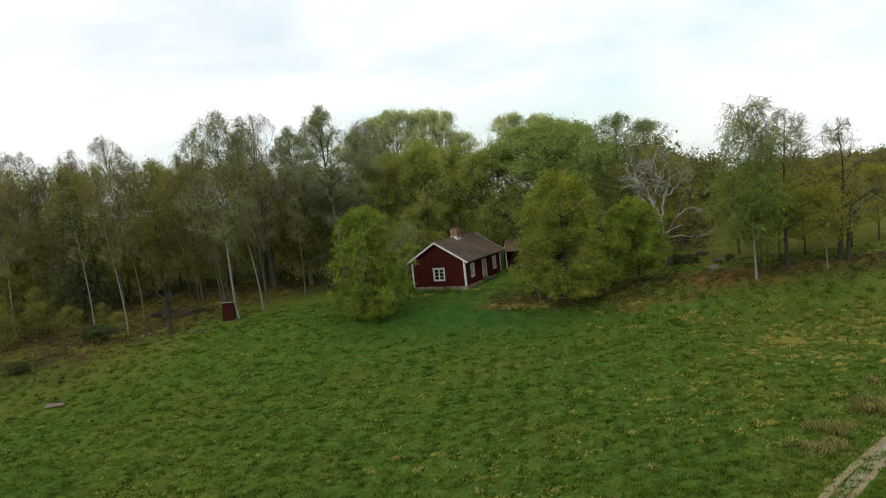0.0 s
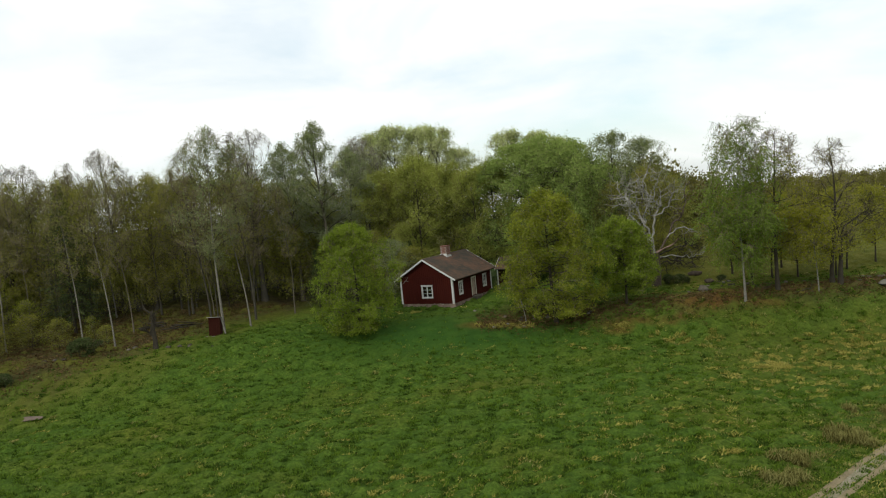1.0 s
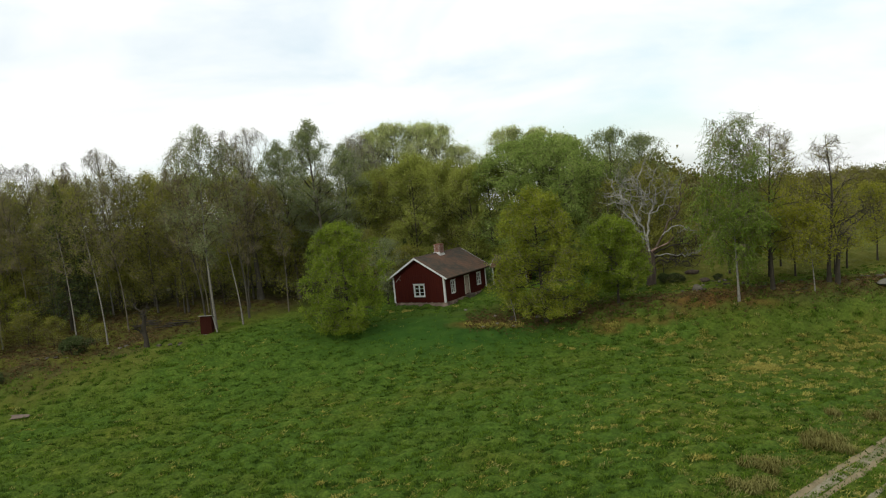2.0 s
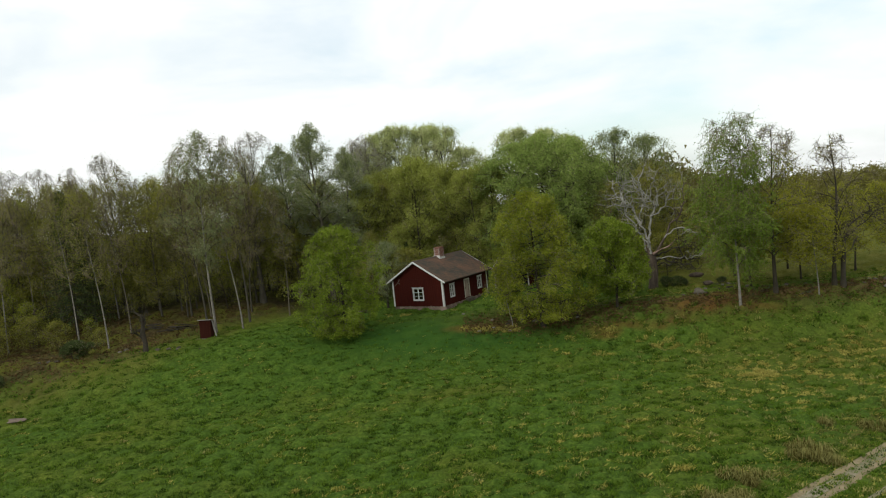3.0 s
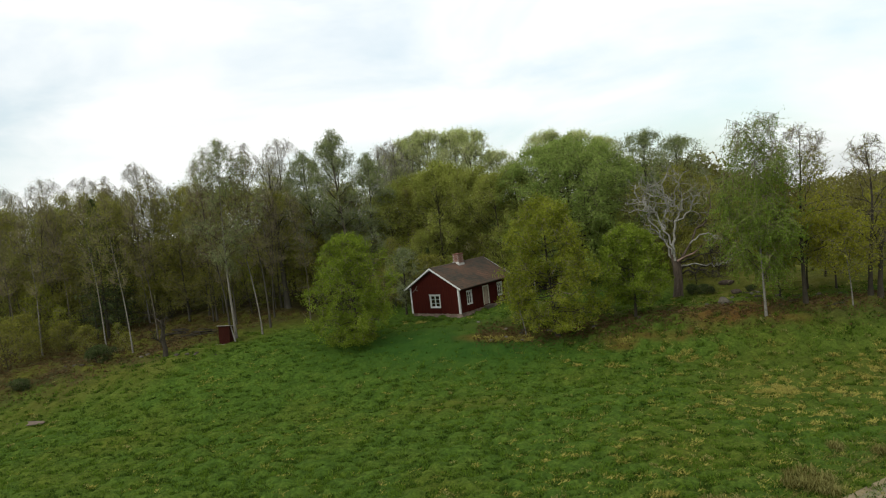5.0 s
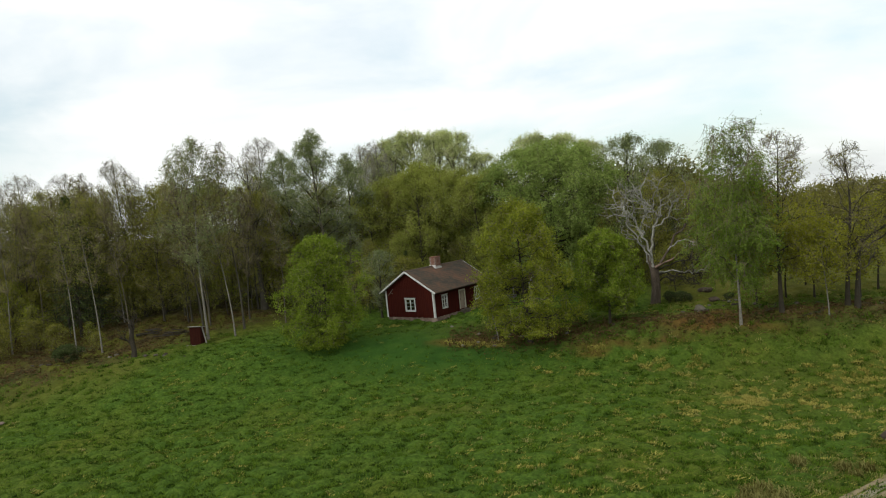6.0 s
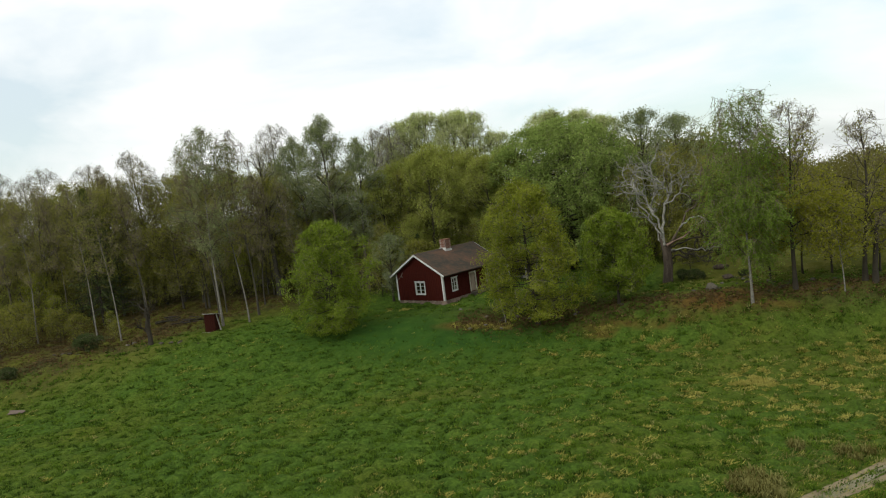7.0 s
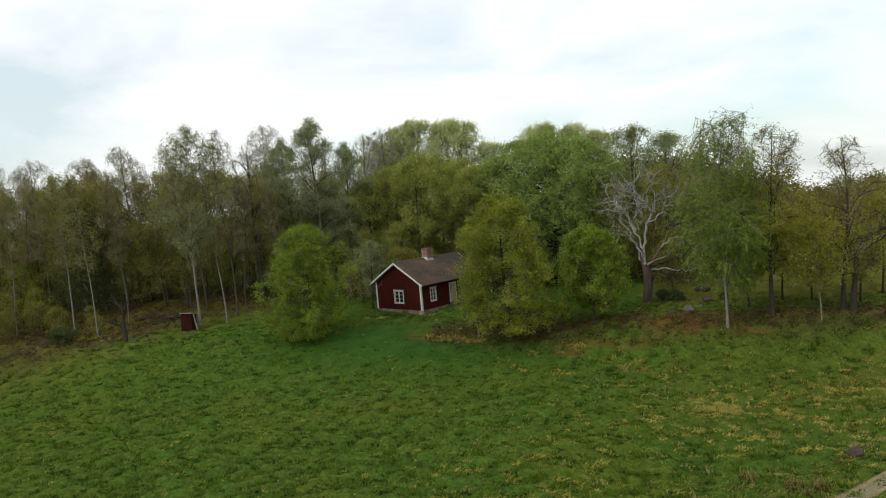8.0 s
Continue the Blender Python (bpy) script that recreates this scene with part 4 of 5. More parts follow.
# the trees that stand free before the wood, one by one
make_tree("maple_tree", "bushy young tree in fresh lime green leaf by the cottage", -6.9, 58.2, M_BARK_DARK, M_TWIG, M_LEAF_LIME, seed=21, tall=9.2, base=0.2, wide=3.75,
          shape="egg", trunk=0.14, limbs=40, forks=8, twigs=7, per_twig=32, leaf=0.14, spread=0.13, rise=0.3, lobes=0.32, bunch=0.36, low=0.6, lean=(0.1, 0), up=0.05)
make_tree("lime_tree", "broad low tree with olive green spring leaves", 9.7, 57.9, M_BARK_DARK, M_TWIG, M_LEAF_OLIVE, seed=22, tall=11.4, base=0.9, wide=4.3,
          shape="egg", trunk=0.19, limbs=46, forks=8, twigs=7, per_twig=28, leaf=0.14, spread=0.15, rise=0.3, lobes=0.3, bunch=0.34, low=0.45, lean=(-0.9, 0), up=0.05)
make_tree("hazel_tree", "rounded small tree in fresh yellow-green leaf", 16.0, 59.2, M_BARK_DARK, M_TWIG, M_LEAF_LIME, seed=23, tall=7.5, base=1.3, wide=2.8,
          shape="egg", trunk=0.12, limbs=34, forks=8, twigs=6, per_twig=34, leaf=0.14, spread=0.13, rise=0.3, lobes=0.24, bunch=0.3, low=0.35, lean=(0.3, 0), up=0.05)
make_tree("young_birch", "slender leaning young birch with pale stem among bushes", 7.2, 58.1, M_BARK_BIRCH, M_TWIG, M_LEAF_OLIVE, seed=24, tall=5.4, base=2.0, wide=0.9,
          shape="tall", trunk=0.045, limbs=14, forks=6, twigs=5, per_twig=9, leaf=0.13, lean=(-0.8, 0.2))
make_tree("weeping_birch", "tall weeping birch with white trunk and hanging green foliage", 25.3, 57.2, M_BARK_BIRCH, M_TWIG, M_LEAF_BIRCH, seed=25, tall=15.7, base=3.2, wide=2.6,
          shape="column", trunk=0.105, limbs=30, forks=7, twigs=9, per_twig=34, leaf=0.115, spread=0.075, rise=0.55, droop=0.95, twig_len=2.0, lean=(0.35, 0.2), bunch=0.12, lobes=0.3, leafy=(6.5, 16.5), wander=0.06)
make_tree("alder_tree", "half-bare tall tree with dark trunk and thin yellowish leaves", 28.5, 58.3, M_BARK_DARK, M_TWIG, M_LEAF_OAK, seed=26, tall=13.7, base=3.0, wide=3.2,
          shape="dome", trunk=0.18, limbs=28, forks=7, twigs=9, per_twig=13, leaf=0.13, spread=0.13, rise=0.6, bunch=0.15, lean=(0.1, 0), fine=0.012, twig_len=1.0, leafy=(6.0, 11.5))
make_tree("oak_tree", "gnarled twin-trunked oak with bronze-yellow opening leaves", 33.2, 58.6, M_BARK_DARK, M_TWIG, M_LEAF_OAK, seed=127, tall=12.2, base=2.6, wide=3.4,
          shape="round", trunk=0.19, limbs=22, forks=7, twigs=9, per_twig=4, leaf=0.11, spread=0.08, rise=0.6, wander=0.15, bunch=0.4, lean=(0.2, 0), fine=0.012, twig_len=0.7, leafy=(3.2, 15.0))
make_tree("young_oak", "small oak with yellow-green leaves on thin stem", 31.5, 57.5, M_BARK_BIRCH, M_TWIG, M_LEAF_OAK, seed=29, tall=7.2, base=2.4, wide=2.6,
          shape="round", trunk=0.055, limbs=18, forks=6, twigs=6, per_twig=10, leaf=0.15, bunch=0.2)
make_tree("young_oak", "thin sapling with yellowish leaves beside dark trunk", 27.4, 60.6, M_BARK_DARK, M_TWIG, M_LEAF_OAK, seed=30, tall=8.0, base=2.6, wide=3.0,
          shape="round", trunk=0.09, limbs=18, forks=6, twigs=6, per_twig=14, leaf=0.19, bunch=0.2)
for sx, sy, sk, st in ((30.4, 63.5, 0.85, 40), (32.2, 62.4, 0.72, 100), (35.4, 62.0, 0.62, 160), (28.2, 67.0, 0.9, 250), (37.8, 64.6, 0.9, 20), (41.6, 66.5, 0.85, 70), (45.5, 68.0, 0.8, 130), (33.6, 68.5, 0.85, 200)):
    make_tree("young_oak", "young oak in bronze-yellow leaf behind the old oaks", sx, sy, M_BARK_DARK, M_TWIG, M_LEAF_OAK, turn=st, seed=int(sx * 7), tall=8.6 * sk, base=1.6, wide=3.2 * sk,
              shape="round", trunk=0.09, limbs=20, forks=6, twigs=4, per_twig=13, leaf=0.15, spread=0.3, bunch=0.25, lobes=0.3)
# the great green tree behind, and its neighbours
make_tree("great_maple", "huge domed tree in full fresh green leaf", 12.3, 77.0, M_BARK_DARK, M_TWIG, M_LEAF_GREEN, seed=32, tall=15.7, base=1.5, wide=9.2,
          shape="dome", trunk=0.4, limbs=76, forks=9, twigs=7, per_twig=27, leaf=0.19, spread=0.24, rise=0.25, lobes=0.12, bunch=0.14, twig_len=1.2, low=0.4, up=0.1)
grey_aspen = make_tree("aspen_tree", "tall grey-green aspen with ragged crown", -11.4, 73.5, M_BARK_ASPEN, M_TWIG_PALE, M_LEAF_GREY, seed=33, tall=19.4, base=6.0, wide=3.6,
          shape="tall", trunk=0.24, limbs=30, forks=7, twigs=7, per_twig=18, leaf=0.14, spread=0.18, rise=0.7, bunch=0.25, lean=(-0.6, 0))
make_tree("silver_birch", "old birch beside the privy with small olive leaves", -20.1, 62.8, M_BARK_BIRCH, M_TWIG, M_LEAF_GREY, seed=34, tall=18.8, base=7.0, wide=3.7,
          shape="round", trunk=0.13, limbs=30, forks=7, twigs=7, per_twig=13, leaf=0.12, spread=0.14, rise=0.6, bunch=0.3, lean=(-0.4, 0.5), droop=0.45, twig_len=1.1)


def crooked(rng, start, aim, length, r, levels=4, bend=0.34, kids=3, lift=0.06):
    """A bough that bends and forks again and again: returns verts and quads."""
    todo = [(np.array(start, float), unit(np.array(aim, float)), length, r, levels)]
    vs, qs, n = [], [], 0
    while todo:
        p, d, ln, rr, lv = todo.pop()
        pts, k = [p], 6
        for _ in range(k):
            d = unit(d + rng.normal(0, bend, 3) + np.array([0, 0, lift]))
            pts.append(pts[-1] + d * ln / k)
        pts = np.array(pts)
        a, b = tubes(pts[None], (rr * np.linspace(1, 0.45, k + 1))[None], 7 if rr > 0.05 else 4)
        vs.append(a)
        qs.append(b + n)
        n += len(a)
        if lv > 1:
            for _ in range(kids):
                j = rng.integers(2, k + 1)
                nd = unit(unit(pts[j] - pts[j - 1]) + rng.normal(0, 0.62, 3))
                todo.append((pts[j], nd, ln * rng.uniform(0.5, 0.8), max(rr * 0.5, 0.012), lv - 1))
    return np.concatenate(vs), np.concatenate(qs)


def build_crooked_oak():
    """The lower oak that leans out from beside the tall one, nearly bare."""
    x, y = 33.75, 58.35
    ob = tagged(new("oak_tree"), "smaller crooked oak with dark bare twisting boughs", "tree")
    ob.matrix_basis = pose(x, y, level(x, y))
    rng = np.random.default_rng(28)
    spine = np.array([[[0, 0, -0.3], [0.05, 0, 1.2], [0.2, 0, 2.6], [0.3, 0, 4.0], [0.75, 0.05, 5.0]]])
    v, q = tubes(spine, np.array([[0.24, 0.17, 0.15, 0.13, 0.09]]), 9)
    part("trunk", mesh_from("trunk", v + rng.normal(0, 0.01, v.shape), [q], M_BARK_DARK, True), M_BARK_DARK, ob)
    for start, aim, length, r in (((0.3, 0, 4.0), (1.2, 0.1, 0.35), 2.5, 0.085), ((0.75, 0.05, 4.9), (0.8, -0.1, 0.6), 2.1, 0.07), ((0.2, 0, 2.9), (1.3, -0.2, 0.15), 2.4, 0.055), ((0.3, 0, 3.7), (-0.9, -0.3, 0.6), 1.8, 0.045)):
        v, q = crooked(rng, start, aim, length, r, 5)
        part("bough", mesh_from("bough", v, [q], M_BARK_DARK, True), M_BARK_DARK, ob)


build_crooked_oak()


def build_dead_tree():
    """A big dead oak: bleached forking boughs, torn stub and low broken limbs."""
    x, y = 20.6, 65.2
    ob = tagged(new("dead_tree"), "large dead oak with bleached bare boughs and torn trunk", "tree")
    ob.matrix_basis = pose(x, y, level(x, y))
    rng = np.random.default_rng(41)
    spine = np.array([[[-0.3, 0, -0.4], [-0.25, 0, 0.2], [-0.1, 0, 1.4], [-0.15, 0, 2.7], [-0.4, 0.1, 3.5], [-0.5, 0.1, 4.3]]])
    v, q = tubes(spine, np.array([[0.56, 0.42, 0.37, 0.34, 0.24, 0.1]]), 12)
    v += rng.normal(0, 0.03, v.shape)
    part("trunk", mesh_from("trunk", v, [q], M_DEADTRUNK, True), M_DEADTRUNK, ob)

    def limb(name, line, deep, r, mat, kids=5, small=1.5, tip=0.3):
        """A crooked limb along (across, height) points, reaching deep back, with forked twigs on it."""
        p = np.array(line, float)
        t = np.linspace(0, len(p) - 1, (len(p) - 1) * 4 + 1)
        k = np.minimum(t.astype(int), len(p) - 2)
        f = (t - k)[:, None]
        f = f * 0.6 + f * f * (3 - 2 * f) * 0.4
        flat = p[k] * (1 - f) + p[k + 1] * f
        pts = np.c_[flat[:, 0], deep * np.linspace(0, 1, len(t)), flat[:, 1]]
        pts[1:] += rng.normal(0, 0.1, (len(t) - 1, 3))
        v, q = tubes(pts[None], (r * 0.62 * np.linspace(1, tip, len(t)))[None], 8)
        vs, qs, n = [v], [q], len(v)
        for _ in range(kids):
            j = rng.integers(len(t) // 3, len(t))
            d = unit(unit(pts[j] - pts[j - 1]) + rng.normal(0, 0.6, 3))
            v, q = crooked(rng, pts[j], d, small * rng.uniform(0.6, 1.2), max(0.27 * r, 0.026), 3, 0.42, 2)
            vs.append(v)
            qs.append(q + n)
            n += len(v)
        part(name, mesh_from(name, np.concatenate(vs), [np.concatenate(qs)], mat, True), mat, ob)

    limb("bough", ((-0.4, 3.6), (-0.9, 5.0), (-1.8, 6.0), (-2.5, 6.6), (-3.2, 6.2)), -0.9, 0.12, M_DEADWOOD, 5, 1.1)
    limb("bough", ((-0.3, 3.0), (-0.5, 4.5), (-0.9, 5.9), (-1.5, 7.4), (-2.2, 8.2), (-2.9, 8.9)), 0.5, 0.19, M_DEADWOOD, 12, 1.9)
    limb("bough", ((-0.9, 5.9), (-1.0, 7.2), (-0.6, 7.8), (-0.9, 9.4)), -1.2, 0.11, M_DEADWOOD, 8, 1.6)
    limb("bough", ((-0.2, 2.8), (-0.3, 4.6), (0.1, 6.6), (0.6, 7.5), (0.1, 8.1), (-0.6, 9.0), (-0.8, 10.0)), 0.4, 0.21, M_DEADWOOD, 12, 1.8)
    limb("bough", ((0.1, 6.6), (1.3, 7.2), (1.6, 8.3), (2.2, 8.8), (2.6, 9.4)), -0.7, 0.11, M_DEADWOOD, 9, 1.6)
    limb("bough", ((0.6, 7.5), (0.8, 8.2), (0.7, 9.4), (1.1, 10.6)), 0.9, 0.1, M_DEADWOOD, 9, 1.6)
    limb("bough", ((-0.3, 3.2), (-1.2, 5.4), (-2.0, 7.0), (-2.1, 8.6), (-1.7, 9.9)), 1.8, 0.13, M_DEADWOOD, 11, 1.8)
    limb("side_bough", ((0.1, 2.8), (1.1, 4.5), (1.9, 5.7), (2.8, 6.6), (3.2, 7.7), (3.3, 9.3)), 0.8, 0.18, M_DEADTRUNK, 6, 1.4)
    limb("side_bough", ((1.1, 4.5), (2.2, 5.3), (3.1, 5.1), (3.9, 4.6)), -0.8, 0.12, M_DEADWOOD, 4, 0.8)
    limb("low_bough", ((0.1, 2.6), (1.4, 2.8), (2.9, 2.4), (3.9, 2.6), (4.4, 3.0), (4.1, 3.3)), -0.5, 0.11, M_DEADWOOD, 3, 0.7, 0.4)
    limb("low_bough", ((0.1, 2.4), (1.5, 2.4), (2.7, 2.5), (3.8, 2.3)), -0.2, 0.15, M_BARK_DARK, 12, 1.1)
    limb("low_bough", ((0.0, 2.2), (1.0, 2.0), (2.2, 2.2), (3.2, 1.8)), -1.2, 0.13, M_BARK_DARK, 10, 1.0)
    limb("low_bough", ((0.1, 2.9), (1.4, 3.3), (2.6, 3.6), (3.6, 3.3)), 0.6, 0.13, M_BARK_DARK, 12, 1.2)
    v, q = tubes(np.array([[[-0.1, -0.25, 3.1], [0.6, -0.35, 3.5], [1.3, -0.4, 3.7], [2.0, -0.4, 4.3]]]), np.array([[0.13, 0.12, 0.09, 0.02]]), 8)
    v += rng.normal(0, 0.04, v.shape)
    part("torn_stub", mesh_from("torn_stub", v, [q], M_TORNWOOD), M_TORNWOOD, ob, "torn pinkish splintered wood")


build_dead_tree()


def build_gnarled_tree():
    """A low twisted old tree at the wood's edge, nearly bare."""
    x, y = -24.3, 57.6
    ob = tagged(new("hawthorn_tree"), "low gnarled dark tree with twisted trunk and bare twigs", "tree")
    ob.matrix_basis = pose(x, y, level(x, y))
    rng = np.random.default_rng(131)
    spine = np.array([[[0, 0, -0.3], [0.10, 0, 0.7], [-0.08, 0.05, 1.5], [0.12, 0, 2.3], [0.0, 0.05, 3.2]]])
    v, q = tubes(spine, np.array([[0.27, 0.19, 0.21, 0.14, 0.08]]), 9)
    part("trunk", mesh_from("trunk", v + rng.normal(0, 0.025, v.shape), [q], M_BARK_DARK, True), M_BARK_DARK, ob)
    for start, aim, length, r in (((0.05, 0, 0.9), (-0.5, -0.1, 1.0), 2.4, 0.09), ((0.1, 0, 2.1), (0.7, 0.1, 0.9), 2.2, 0.07), ((0, 0.05, 3.0), (-0.3, 0, 1.0), 2.2, 0.06), ((-0.05, 0, 1.6), (0.6, -0.3, 0.8), 2.0, 0.06)):
        v, q = crooked(rng, start, aim, length * 0.6, r, 4, kids=3)
        part("bough", mesh_from("bough", v, [q], M_BARK_DARK, True), M_BARK_DARK, ob)


build_gnarled_tree()


def fallen_branch(x, y, turn, length, r, mat, seed, label="fallen grey branch lying on the bank"):
    """A forked branch that lies on the ground."""
    rng = np.random.default_rng(seed)
    ob = tagged(new("fallen_branch"), label, "branch")
    ob.matrix_basis = pose(x, y, level(x, y), 0, 0, turn)
    v, q = crooked(rng, (0, 0, r * 0.6), (1, 0, 0.04), length, r, 3, 0.16, lift=0.0)
    a, c = math.cos(radians(turn)), math.sin(radians(turn))
    lie = height(x + v[:, 0] * a - v[:, 1] * c, y + v[:, 0] * c + v[:, 1] * a) - level(x, y)
    v[:, 2] = lie + np.clip(np.abs(v[:, 2]) * 0.35, 0, 0.5) + r * 0.3
    part("limb", mesh_from("limb", v, [q], mat, True), mat, ob)


for n, (x, y, turn, length, r) in enumerate(((26.6, 58.3, 20, 2.0, 0.06), (29.4, 57.7, -12, 1.8, 0.05), (22.4, 73.2, 8, 2.8, 0.07), (27.2, 63.7, 160, 1.4, 0.09), (17.8, 58.0, 40, 1.3, 0.05))):
    fallen_branch(x, y, turn, length, r, M_BARK_GREY, 140 + n)


def brush_pile(x, y, wide, seed):
    """A heap of dead sticks and thin logs."""
    rng = np.random.default_rng(seed)
    ob = tagged(new("brush_pile"), "low heap of dark dead sticks on the wood floor", "brushwood")
    ob.matrix_basis = pose(x, y, level(x, y))
    for k in range(16):
        px, py, az = rng.normal(0, wide * 0.4), rng.normal(0, 0.3), rng.normal(0, 0.5)
        d = np.array([math.cos(az), math.sin(az), rng.normal(0, 0.08)]) * rng.uniform(0.6, 1.3)
        c = np.array([px, py, rng.uniform(0.05, 0.45) * math.exp(-(px / wide) ** 2)])
        path = np.stack([c - d, c + rng.normal(0, 0.05, 3), c + d])
        path[:, 2] = np.maximum(path[:, 2], 0.03)
        v, q = tubes(path[None], rng.uniform(0.025, 0.07) * np.array([[1.0, 0.8, 0.4]]), 6)
        part("stick", mesh_from("stick", v, [q], M_BARK_DARK, True), M_BARK_DARK, ob)


brush_pile(-28.0, 66.2, 1.3, 151)
brush_pile(-24.6, 65.4, 1.0, 152)

# a stout grey trunk deep in the wood
make_tree("aspen_tree", "stout bare aspen with thick grey trunk", -18.9, 73.0, M_BARK_GREY, M_TWIG_PALE, M_LEAF_BUD, seed=161, tall=16.0, base=6.5, wide=3.0,
          shape="dome", trunk=0.34, limbs=22, forks=6, twigs=6, per_twig=2, leaf=0.1, rise=1.0, fine=0.014, twig_len=1.2, light=True)

# ---------------------------------------------------------------- the wood: kinds grown once, then copied
KINDS, HEIGHTS = {}, {}


def kind(key, name, label, x, y, bark, twig, leaf_mat, group, **how):
    KINDS[key] = make_tree(name, label, x, y, bark, twig, leaf_mat, group=group, light=True, **how)
    HEIGHTS[key] = how["tall"]


kind("bare_aspen", "aspen_tree", "slender leafless aspen with grey trunk and fine grey twigs", -38.0, 73.0, M_BARK_GREY, M_TWIG, M_LEAF_BUD, "wood edge trees", seed=51,
     tall=15.5, base=5.0, wide=2.4, shape="tall", trunk=0.09, limbs=24, forks=6, twigs=7, per_twig=2, leaf=0.10, rise=0.9, fine=0.014, twig_len=1.2, lean=(0.3, 0.2), wander=0.25)
kind("bare_birch", "birch_tree", "slender birch with greyish trunk and brown twiggy crown", -25.8, 69.6, M_BARK_GREY, M_TWIG, M_LEAF_BUD, "wood edge trees", seed=52,
     tall=15.0, base=4.5, wide=2.5, shape="tall", trunk=0.085, limbs=24, forks=6, twigs=7, per_twig=4, leaf=0.10, rise=0.8, droop=0.3, fine=0.014, twig_len=1.2, wander=0.25)
kind("stem_birch", "birch_tree", "tall thin birch with bare white stem and high crown", -32.1, 60.7, M_BARK_BIRCH, M_TWIG, M_LEAF_BUD, "wood edge trees", seed=64,
     tall=15.5, base=7.0, wide=1.9, shape="tall", trunk=0.075, limbs=20, forks=6, twigs=6, per_twig=5, leaf=0.10, rise=0.8, droop=0.25, fine=0.013, twig_len=1.1, lean=(-0.2, 0.2), wander=0.28)
kind("stem_aspen", "aspen_tree", "thin bare aspen with pale grey stem and wispy top", -41.0, 67.6, M_BARK_ASPEN, M_TWIG, M_LEAF_BUD, "wood edge trees", seed=65,
     tall=15.0, base=6.5, wide=1.8, shape="tall", trunk=0.07, limbs=20, forks=6, twigs=6, per_twig=3, leaf=0.10, rise=1.0, fine=0.013, twig_len=1.2, lean=(0.2, 0.2), wander=0.3)
kind("budding", "alder_tree", "budding forest tree with olive-brown haze of young leaves", -36.0, 70.0, M_BARK_GREY, M_TWIG, M_LEAF_BUD, "wood trees", seed=53,
     tall=14.0, base=1.8, wide=3.4, shape="round", trunk=0.12, limbs=26, forks=6, twigs=5, per_twig=8, leaf=0.155, spread=0.3, rise=0.7, fine=0.014, twig_len=1.2, lobes=0.26, low=0.2)
kind("olive", "linden_tree", "forest tree in thin olive green spring leaf", -2.5, 78.5, M_BARK_DARK, M_TWIG, M_LEAF_WOOD, "wood trees", seed=54,
     tall=15.0, base=1.8, wide=3.9, shape="round", trunk=0.17, limbs=28, forks=6, twigs=5, per_twig=17, leaf=0.185, spread=0.30, rise=0.65, lobes=0.3, bunch=0.24, low=0.25)
kind("pale", "ash_tree", "tall tree with pale yellow-green airy crown", -4.7, 91.0, M_BARK_ASPEN, M_TWIG_SPRING, M_LEAF_PALE, "wood trees", seed=55,
     tall=19.6, base=4.0, wide=6.0, shape="fan", trunk=0.22, limbs=42, forks=8, twigs=10, per_twig=6, leaf=0.14, spread=0.10, rise=1.3, bunch=0.1, twig_len=1.6, fine=0.02, up=1.1)
kind("bare_round", "aspen_tree", "bare tree with rounded crown of grey twigs", -21.2, 80.0, M_BARK_GREY, M_TWIG_PALE, M_LEAF_BUD, "wood trees", seed=56,
     tall=18.5, base=5.0, wide=3.5, shape="dome", trunk=0.16, limbs=28, forks=7, twigs=8, per_twig=1.5, leaf=0.10, rise=1.0, fine=0.014, twig_len=1.3)
kind("thicket", "thicket_bush", "tangled undergrowth bush with brown stems and few leaves", -31.0, 74.5, M_BARK_DARK, M_TWIG, M_LEAF_BUD, "wood undergrowth", seed=57,
     tall=5.5, base=0.3, wide=2.7, shape="dome", trunk=0.05, limbs=18, forks=5, twigs=4, per_twig=8, leaf=0.17, spread=0.3, rise=0.7, fine=0.015, twig_len=1.0, low=0.3)
kind("sapling", "sapling_bush", "young undergrowth in yellowish green leaf", -43.5, 66.5, M_BARK_DARK, M_TWIG, M_LEAF_OLIVE, "wood undergrowth", seed=58,
     tall=6.0, base=0.4, wide=2.1, shape="egg", trunk=0.05, limbs=18, forks=5, twigs=4, per_twig=12, leaf=0.12, spread=0.24, rise=0.5, bunch=0.45, low=0.3, lobes=0.45)
kind("grey_oak", "oak_tree", "tall oak with ragged grey-green crown", 20.6, 80.0, M_BARK_DARK, M_TWIG_PALE, M_LEAF_GREY, "wood trees", seed=59,
     tall=15.4, base=2.5, wide=4.2, shape="column", trunk=0.26, limbs=34, forks=6, twigs=6, per_twig=20, leaf=0.14, spread=0.22, rise=0.7, bunch=0.25, lobes=0.34)
kind("far_leafy", "linden_tree", "distant leafy tree on the far ridge", 40.0, 92.0, M_BARK_DARK, M_TWIG_PALE, M_LEAF_FAR, "far wood trees", seed=62,
     tall=6.4, base=0.1, wide=3.0, shape="dome", trunk=0.12, limbs=10, forks=4, twigs=3, per_twig=13, leaf=0.3, spread=0.6, rise=0.6, lobes=0.3)
kind("far_brown", "oak_tree", "distant brownish budding tree on the far ridge", 44.0, 93.0, M_BARK_DARK, M_TWIG, M_LEAF_FAR, "far wood trees", seed=63,
     tall=6.6, base=0.1, wide=2.9, shape="dome", trunk=0.12, limbs=10, forks=4, twigs=4, per_twig=8, leaf=0.27, spread=0.6, rise=0.8, lobes=0.3)


def build_spruce(x, y, tall, wide, label, name="spruce_tree"):
    rng = np.random.default_rng(61)
